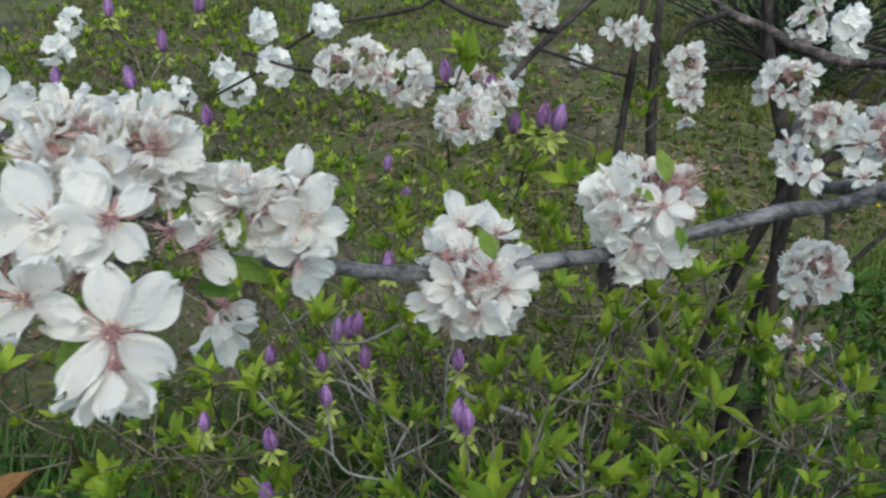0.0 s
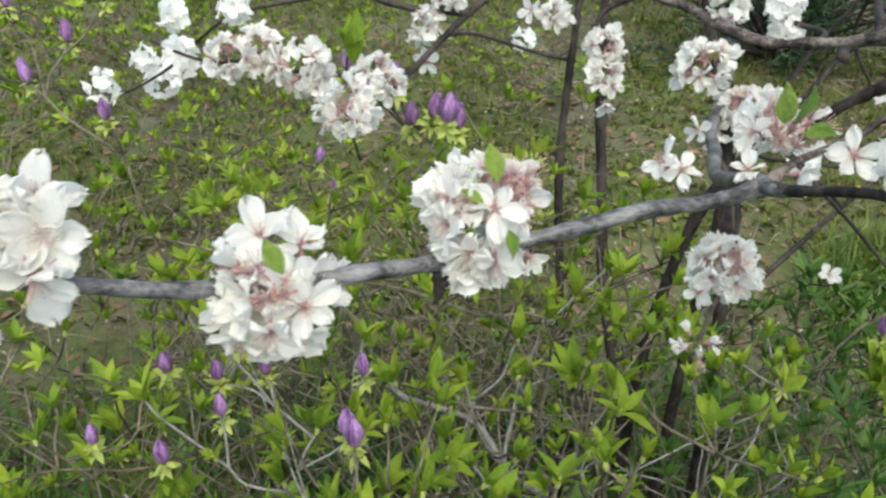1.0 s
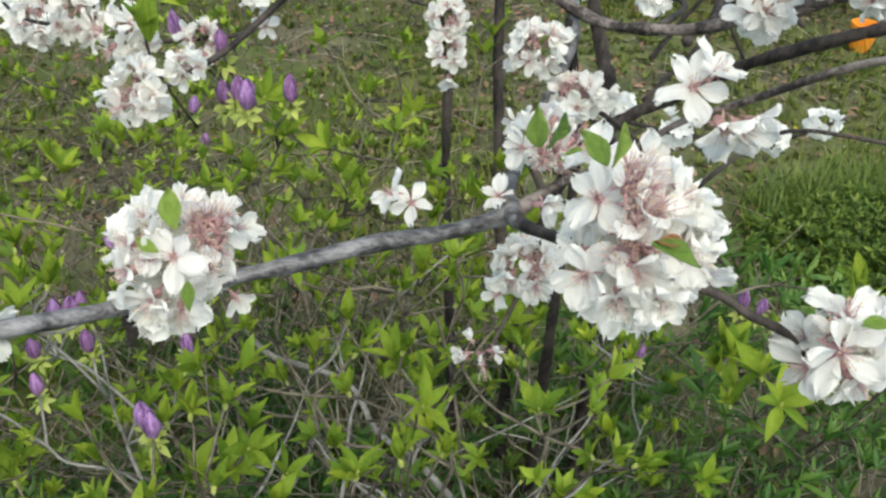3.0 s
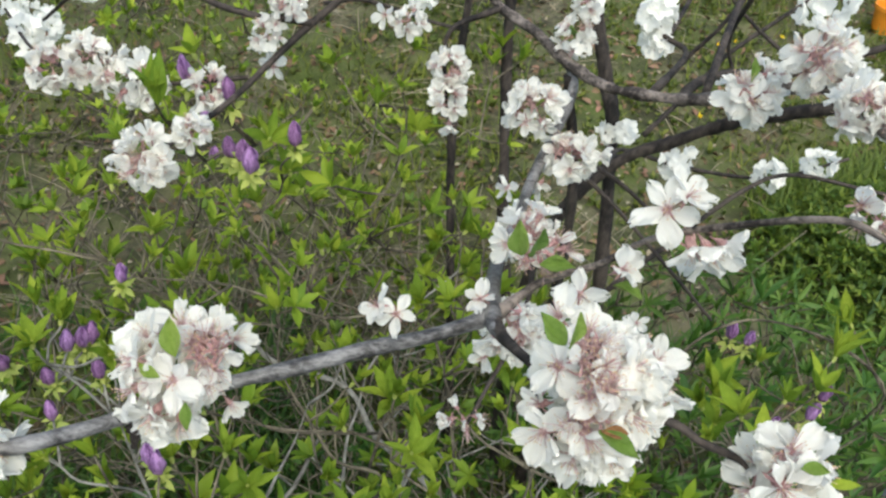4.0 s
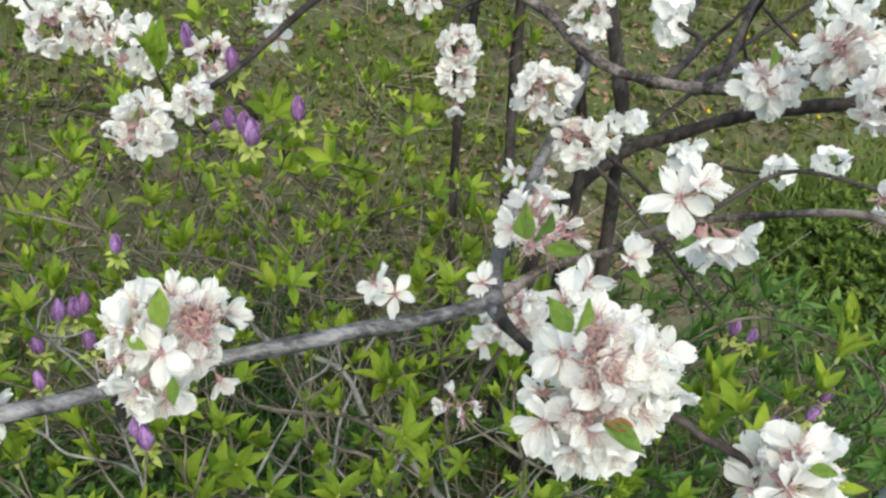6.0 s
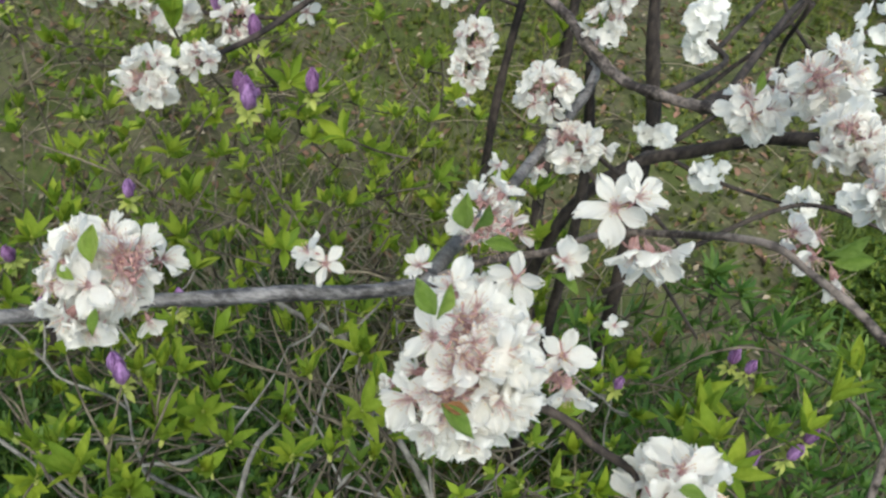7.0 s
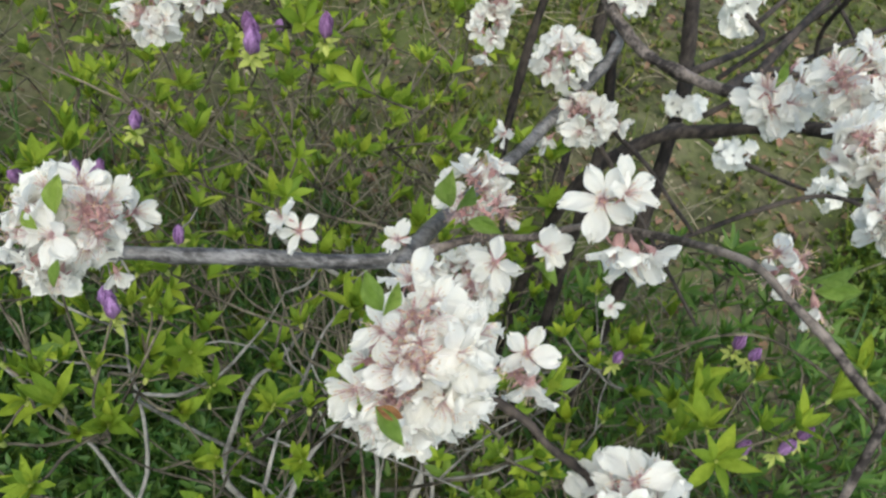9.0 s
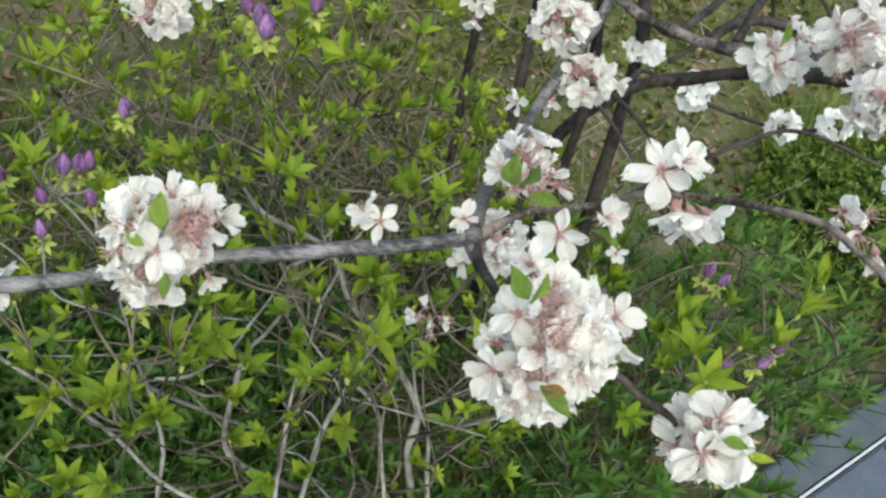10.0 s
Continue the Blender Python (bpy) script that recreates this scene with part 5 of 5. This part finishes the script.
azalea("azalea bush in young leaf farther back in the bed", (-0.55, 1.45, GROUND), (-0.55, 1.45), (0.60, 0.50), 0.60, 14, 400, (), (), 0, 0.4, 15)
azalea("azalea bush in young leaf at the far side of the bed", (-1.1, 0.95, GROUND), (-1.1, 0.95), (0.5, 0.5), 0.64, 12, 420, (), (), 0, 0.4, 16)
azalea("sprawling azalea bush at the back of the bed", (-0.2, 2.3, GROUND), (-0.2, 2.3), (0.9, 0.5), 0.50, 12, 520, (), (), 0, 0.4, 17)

# ---- what grows and lies on the ground ----
gen = np.random.default_rng(31)


def on_bed(x, y):
    return (x - EDGE.x) * 0.6 - (y - EDGE.y) * 0.8 < -0.05


def strewn(count, x0, x1, y0, y1, keep=None):
    out = []
    while len(out) < count:
        x, y = gen.uniform(x0, x1), gen.uniform(y0, y1)
        if on_bed(x, y) and (keep is None or gen.uniform() < keep(x, y)):
            out.append((x, y, ground_height(x, y)))
    return out


def patchy(x, y):
    return max(0.05, min(1.0, 0.55 + 1.5 * noise.noise((x * 2.1, y * 2.1, 5.0)) + 0.35 * (y < 0.95) - 0.25 * (0.05 < x < 1.1 and 0.95 < y < 1.9)))


litter = [Matrix.Translation((x, y, z + 0.003)) @ Matrix.Rotation(gen.uniform(0, 6.28), 4, "Z") @ Matrix.Rotation(gen.normal(0, 0.4), 4, "X") @ Matrix.Rotation(gen.normal(0, 0.4), 4, "Y") @ Matrix.Scale(gen.uniform(0.008, 0.032), 4) for x, y, z in strewn(14000, -1.4, 2.8, 0.0, 3.8)]
tagged(new("leaf_litter", scatter("leaf_litter", blade(0.27, 2, 3, leaf_profile, 0.4, -0.1, 0.05, 0.0, 71), litter, LITTER)), "curled brown dead leaves lying on the soil", "leaf litter", kind="stuff")

stalks = []
for x, y, z in strewn(800, -1.2, 2.2, 0.1, 3.0):
    a, ln = gen.uniform(0, 6.28), gen.uniform(0.05, 0.16)
    d = Vector((math.cos(a), math.sin(a), gen.uniform(0.0, 0.35)))
    p = Vector((x, y, z + 0.004))
    stalks.append([(*p, 0.0011), (*(p + d * ln * 0.5 + Vector((0, 0, 0.008))), 0.001), (*(p + d * ln), 0.0006)])
v, f = join_tubes(stalks, 4, 2, 0.0, None)
brush = []
for x, y, z in strewn(400, -0.35, 0.6, 0.56, 1.05, lambda x, y: 0.25 if x > 0.42 or x < -0.1 else 1.0):
    a, ln = gen.uniform(0, 6.28), gen.uniform(0.12, 0.36)
    d = Vector((math.cos(a), math.sin(a), gen.uniform(0.15, 1.3))).normalized()
    p = Vector((x, y, z - 0.004))
    brush.append([(*p, 0.0016), (*(p + d * ln * 0.5 + Vector(gen.normal(0, 0.02, 3))), 0.0013), (*(p + d * ln), 0.0006)])
bv, bf = join_tubes(brush, 4, 3, 0.0, None)
tagged(new("dead_twigs", mesh_of("dead_twigs", bv, bf, DEAD_WOOD)), "tangle of thin grey-brown dead twigs under the azaleas", "twigs", kind="stuff")
tagged(new("dry_stalks", mesh_of("dry_stalks", v, f, STRAW)), "dry straw-coloured stalks among the litter", "dry stalks", kind="stuff")

def under_bushes(x, y):
    edge = min(1.0, (x + 0.95) / 0.4) * min(1.0, (1.05 - y) / 0.25)
    return edge * min(1.0, max(0.03, 0.6 + 1.2 * noise.noise((x * 3.1, y * 3.1, 2.0)))) * (0.5 if x > 0.4 else 0.25 if x > 0.10 and y > 0.45 else 1.0)


GRASS_T = blade(0.028, 1, 4, lambda s: 1 - 0.9 * s, 0.0, -0.35, 0.0, 0.0, 72)
poses = [Matrix.Translation(p) @ Matrix.Rotation(gen.uniform(0, 6.28), 4, "Z") @ Matrix.Rotation(gen.uniform(0.8, 1.5), 4, "X") @ Matrix.Scale(gen.uniform(0.02, 0.085), 4) for p in strewn(28000, -1.8, 3.0, 0.0, 4.2, patchy)]
tagged(new("grass", scatter("grass", GRASS_T, poses, GRASS)), "thin patchy green grass over the bed", "grass", kind="stuff")
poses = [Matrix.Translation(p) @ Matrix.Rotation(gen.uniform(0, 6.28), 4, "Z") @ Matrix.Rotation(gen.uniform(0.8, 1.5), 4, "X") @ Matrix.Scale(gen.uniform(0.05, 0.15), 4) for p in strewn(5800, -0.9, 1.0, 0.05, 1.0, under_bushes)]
tagged(new("long_grass", scatter("long_grass", GRASS_T, poses, UNDERGROWTH_SHADED)), "long thin green grass growing up between the azalea stems", "grass", kind="stuff")
poses = []
for x, y, z in strewn(7000, 0.72, 1.9, 0.72, 1.75, lambda x, y: max(0, 1 - ((x - 1.26) / 0.36) ** 2 - ((y - 1.32) / 0.22) ** 2)):
    poses.append(Matrix.Translation((x, y, z)) @ Matrix.Rotation(gen.uniform(0, 6.28), 4, "Z") @ Matrix.Rotation(gen.uniform(0.8, 1.5), 4, "X") @ Matrix.Scale(gen.uniform(0.03, 0.10), 4))
tagged(new("grass_tuft", scatter("grass_tuft", GRASS_T, poses, FRESH)), "dense bright green tuft of fine grass", "grass", kind="stuff")

COVER_T = blade(0.17, 2, 4, leaf_profile, 0.1, -0.2, 0.04, 0.35, 78)
poses = []
for x, y, z in strewn(2600, 0.68, 1.6, 0.72, 1.5, lambda x, y: max(0, 1.15 - ((x - 1.18) / 0.33) ** 2 - ((y - 1.16) / 0.26) ** 2)):
    high = 0.13 * max(0.1, 1 - ((x - 1.18) / 0.37) ** 2 - ((y - 1.16) / 0.30) ** 2)
    poses += whorl_poses((x, y, z + high * gen.uniform(0.2, 1.0)), (gen.normal(0, 0.35), gen.normal(-0.1, 0.35), 1), gen.uniform(0.010, 0.024), int(gen.integers(4, 7)), gen, 0.8)
tagged(new("leafy_ground_cover", scatter("leafy_ground_cover", COVER_T, poses, COVER_LEAF)), "dense low mound of dark green leafy plants", "ground cover", kind="stuff")

poses = []
for x, y, z in strewn(3200, -0.60, 0.46, 0.06, 0.68, lambda x, y: min(1.0, (x + 0.60) / 0.3, (0.68 - y) / 0.12) * min(1.0, max(0.0, 0.65 + 1.5 * noise.noise((x * 6.0, y * 6.0, 4.0))))):
    poses += whorl_poses((x, y, z + gen.uniform(0.01, 0.16)), (gen.normal(0, 0.4), gen.normal(0, 0.4), 1), gen.uniform(0.010, 0.022), int(gen.integers(4, 7)), gen, 0.8)
tagged(new("shade_plants", scatter("shade_plants", LEAF_SMALL, poses, UNDERGROWTH_SHADED)), "dark green leafy plants growing under the azalea canes", "ground cover", kind="stuff")

WEED_T = blade(0.24, 2, 3, leaf_profile, 0.1, -0.2, 0.03, 0.2, 73)
poses = []
for x, y, z in strewn(4600, -1.8, 3.0, 0.1, 4.2, patchy):
    s, c = gen.uniform(0.010, 0.030), int(gen.integers(3, 7))
    poses += whorl_poses((x, y, z + 0.002), (gen.normal(0, 0.2), gen.normal(0, 0.2), 1), s, c, gen)
tagged(new("weeds", scatter("weeds", WEED_T, poses, WEED)), "small green weeds sprouting from the soil", "weeds", kind="stuff")


def dandelion(x, y, size):
    z = ground_height(x, y)
    d = thing("yellow_flower", (x, y, z), "small bright yellow wild flower on a thin stalk", "flower", "yellow wild flowers")
    v, f = tube([(0, 0, 0, 0.0012), (0.004, 0, 0.025, 0.001), (0.003, 0.002, 0.05, 0.001)], 5, 3)
    part("stalk", mesh_of("stalk", v, f, WEED), d)
    ring = whorl_poses((0.003, 0.002, 0.05), (0, -0.4, 1), size, 8, gen)
    part("head", scatter("head", blade(0.3, 2, 2, petal_profile, 0.1, 0, 0, 0, 74), ring, YELLOW), d)


for x, y in [(1.05, 1.97), (1.08, 1.99), (1.02, 1.95), (1.22, 2.02), (0.88, 1.62), (1.16, 1.66)]:
    dandelion(x, y, gen.uniform(0.009, 0.012))

poses = []
for x, y, z in strewn(2600, 0.1, 2.4, 0.85, 2.9, lambda x, y: min(1.0, max(0.0, 0.45 + 1.6 * noise.noise((x * 2.7, y * 2.7, 9.0))))):
    poses += whorl_poses((x, y, z + 0.004), (gen.normal(0, 0.3), gen.normal(0, 0.3), 1), gen.uniform(0.010, 0.024), int(gen.integers(3, 7)), gen)
tagged(new("low_weeds", scatter("low_weeds", WEED_T, poses, WEED)), "low dark green weeds in patches behind the bush", "weeds", kind="stuff")

SPRIG_T = blade(0.30, 2, 2, leaf_profile, 0.2, -0.1, 0.02, 0.2, 76)
poses = [Matrix.Translation((x, y, z + gen.uniform(0.002, 0.012))) @ Matrix.Rotation(gen.uniform(0, 6.28), 4, "Z") @ Matrix.Rotation(gen.normal(0.2, 0.5), 4, "X") @ Matrix.Scale(gen.uniform(0.006, 0.016), 4) for x, y, z in strewn(5000, -1.6, 2.8, 0.3, 3.6)]
tagged(new("seedlings", scatter("seedlings", SPRIG_T, poses, WEED)), "tiny green seedlings scattered over the soil", "seedlings", kind="stuff")
poses = [Matrix.Translation((x, y, z + 0.004)) @ Matrix.Rotation(gen.uniform(0, 6.28), 4, "Z") @ Matrix.Rotation(gen.normal(0, 0.5), 4, "X") @ Matrix.Scale(gen.uniform(0.006, 0.018), 4) for x, y, z in strewn(3600, -1.0, 2.6, 0.6, 3.4)]
tagged(new("pale_litter", scatter("pale_litter", SPRIG_T, poses, STRAW)), "pale dry petals and chaff on the soil", "litter", kind="stuff")

# dark evergreen and the orange pot at the far edge of the bed
ever = thing("evergreen_shrub", (1.48, 2.86, GROUND), "dark evergreen shrub with dense needles", "shrub")
eh = Matrix.Translation((-1.48, -2.86, -GROUND))
tr = []
poses = []
for k in range(64):
    a, el = gen.uniform(0, 6.28), gen.uniform(0.05, 1.4)
    ln = gen.uniform(0.45, 0.72)
    root = Vector((1.48, 2.86, GROUND))
    d = Vector((math.cos(a) * math.cos(el), math.sin(a) * math.cos(el), math.sin(el)))
    tip = root + d * ln
    tr.append([(*root, 0.012), (*(root + d * ln * 0.5 + Vector((0, 0, 0.03))), 0.007), (*tip, 0.003)])
    for q in range(90):
        p = root.lerp(tip, gen.uniform(0.3, 1.05)) + Vector(gen.normal(0, 0.03, 3))
        p.z = max(p.z, GROUND + 0.01)
        poses.append(Matrix.Translation(p) @ facing(d + Vector(gen.normal(0, 0.5, 3)), gen.uniform(0, 6.28)) @ Matrix.Rotation(1.2, 4, "X") @ Matrix.Scale(gen.uniform(0.03, 0.06), 4))
v, f = join_tubes(tr, 5, 3, 0.05, gen)
part("branch_frame", mesh_of("branch_frame", v, f, BARK_DARK), ever, eh)
part("crown", scatter("crown", blade(0.08, 1, 3, leaf_profile, 0, -0.1, 0, 0, 75), poses, EVERGREEN), ever, eh)


def orange_pot(x, y):
    bm = bmesh.new()
    rings = [(0.0, 0.001), (0.030, 0.001), (0.041, 0.070), (0.045, 0.070), (0.045, 0.082), (0.039, 0.082), (0.037, 0.062), (0.0, 0.062)]
    sides, rows = 24, []
    for r, z in rings:
        rows.append([bm.verts.new((r * math.cos(6.2832 * k / sides), r * math.sin(6.2832 * k / sides), z)) for k in range(sides)] if r else [bm.verts.new((0, 0, z))])
    for a, b in zip(rows, rows[1:]):
        for k in range(sides):
            j = (k + 1) % sides
            if len(a) == 1:
                bm.faces.new((a[0], b[j], b[k]))
            elif len(b) == 1:
                bm.faces.new((a[k], a[j], b[0]))
            else:
                bm.faces.new((a[k], a[j], b[j], b[k]))
    me = bpy.data.meshes.new("flower_pot")
    bm.to_mesh(me)
    bm.free()
    me.materials.append(ORANGE)
    ob = new("flower_pot", me)
    ob.location = (x, y, ground_height(x, y) - 0.002)
    tagged(ob, "small orange plastic flower pot on the ground", "flower pot")


orange_pot(1.645, 2.26)
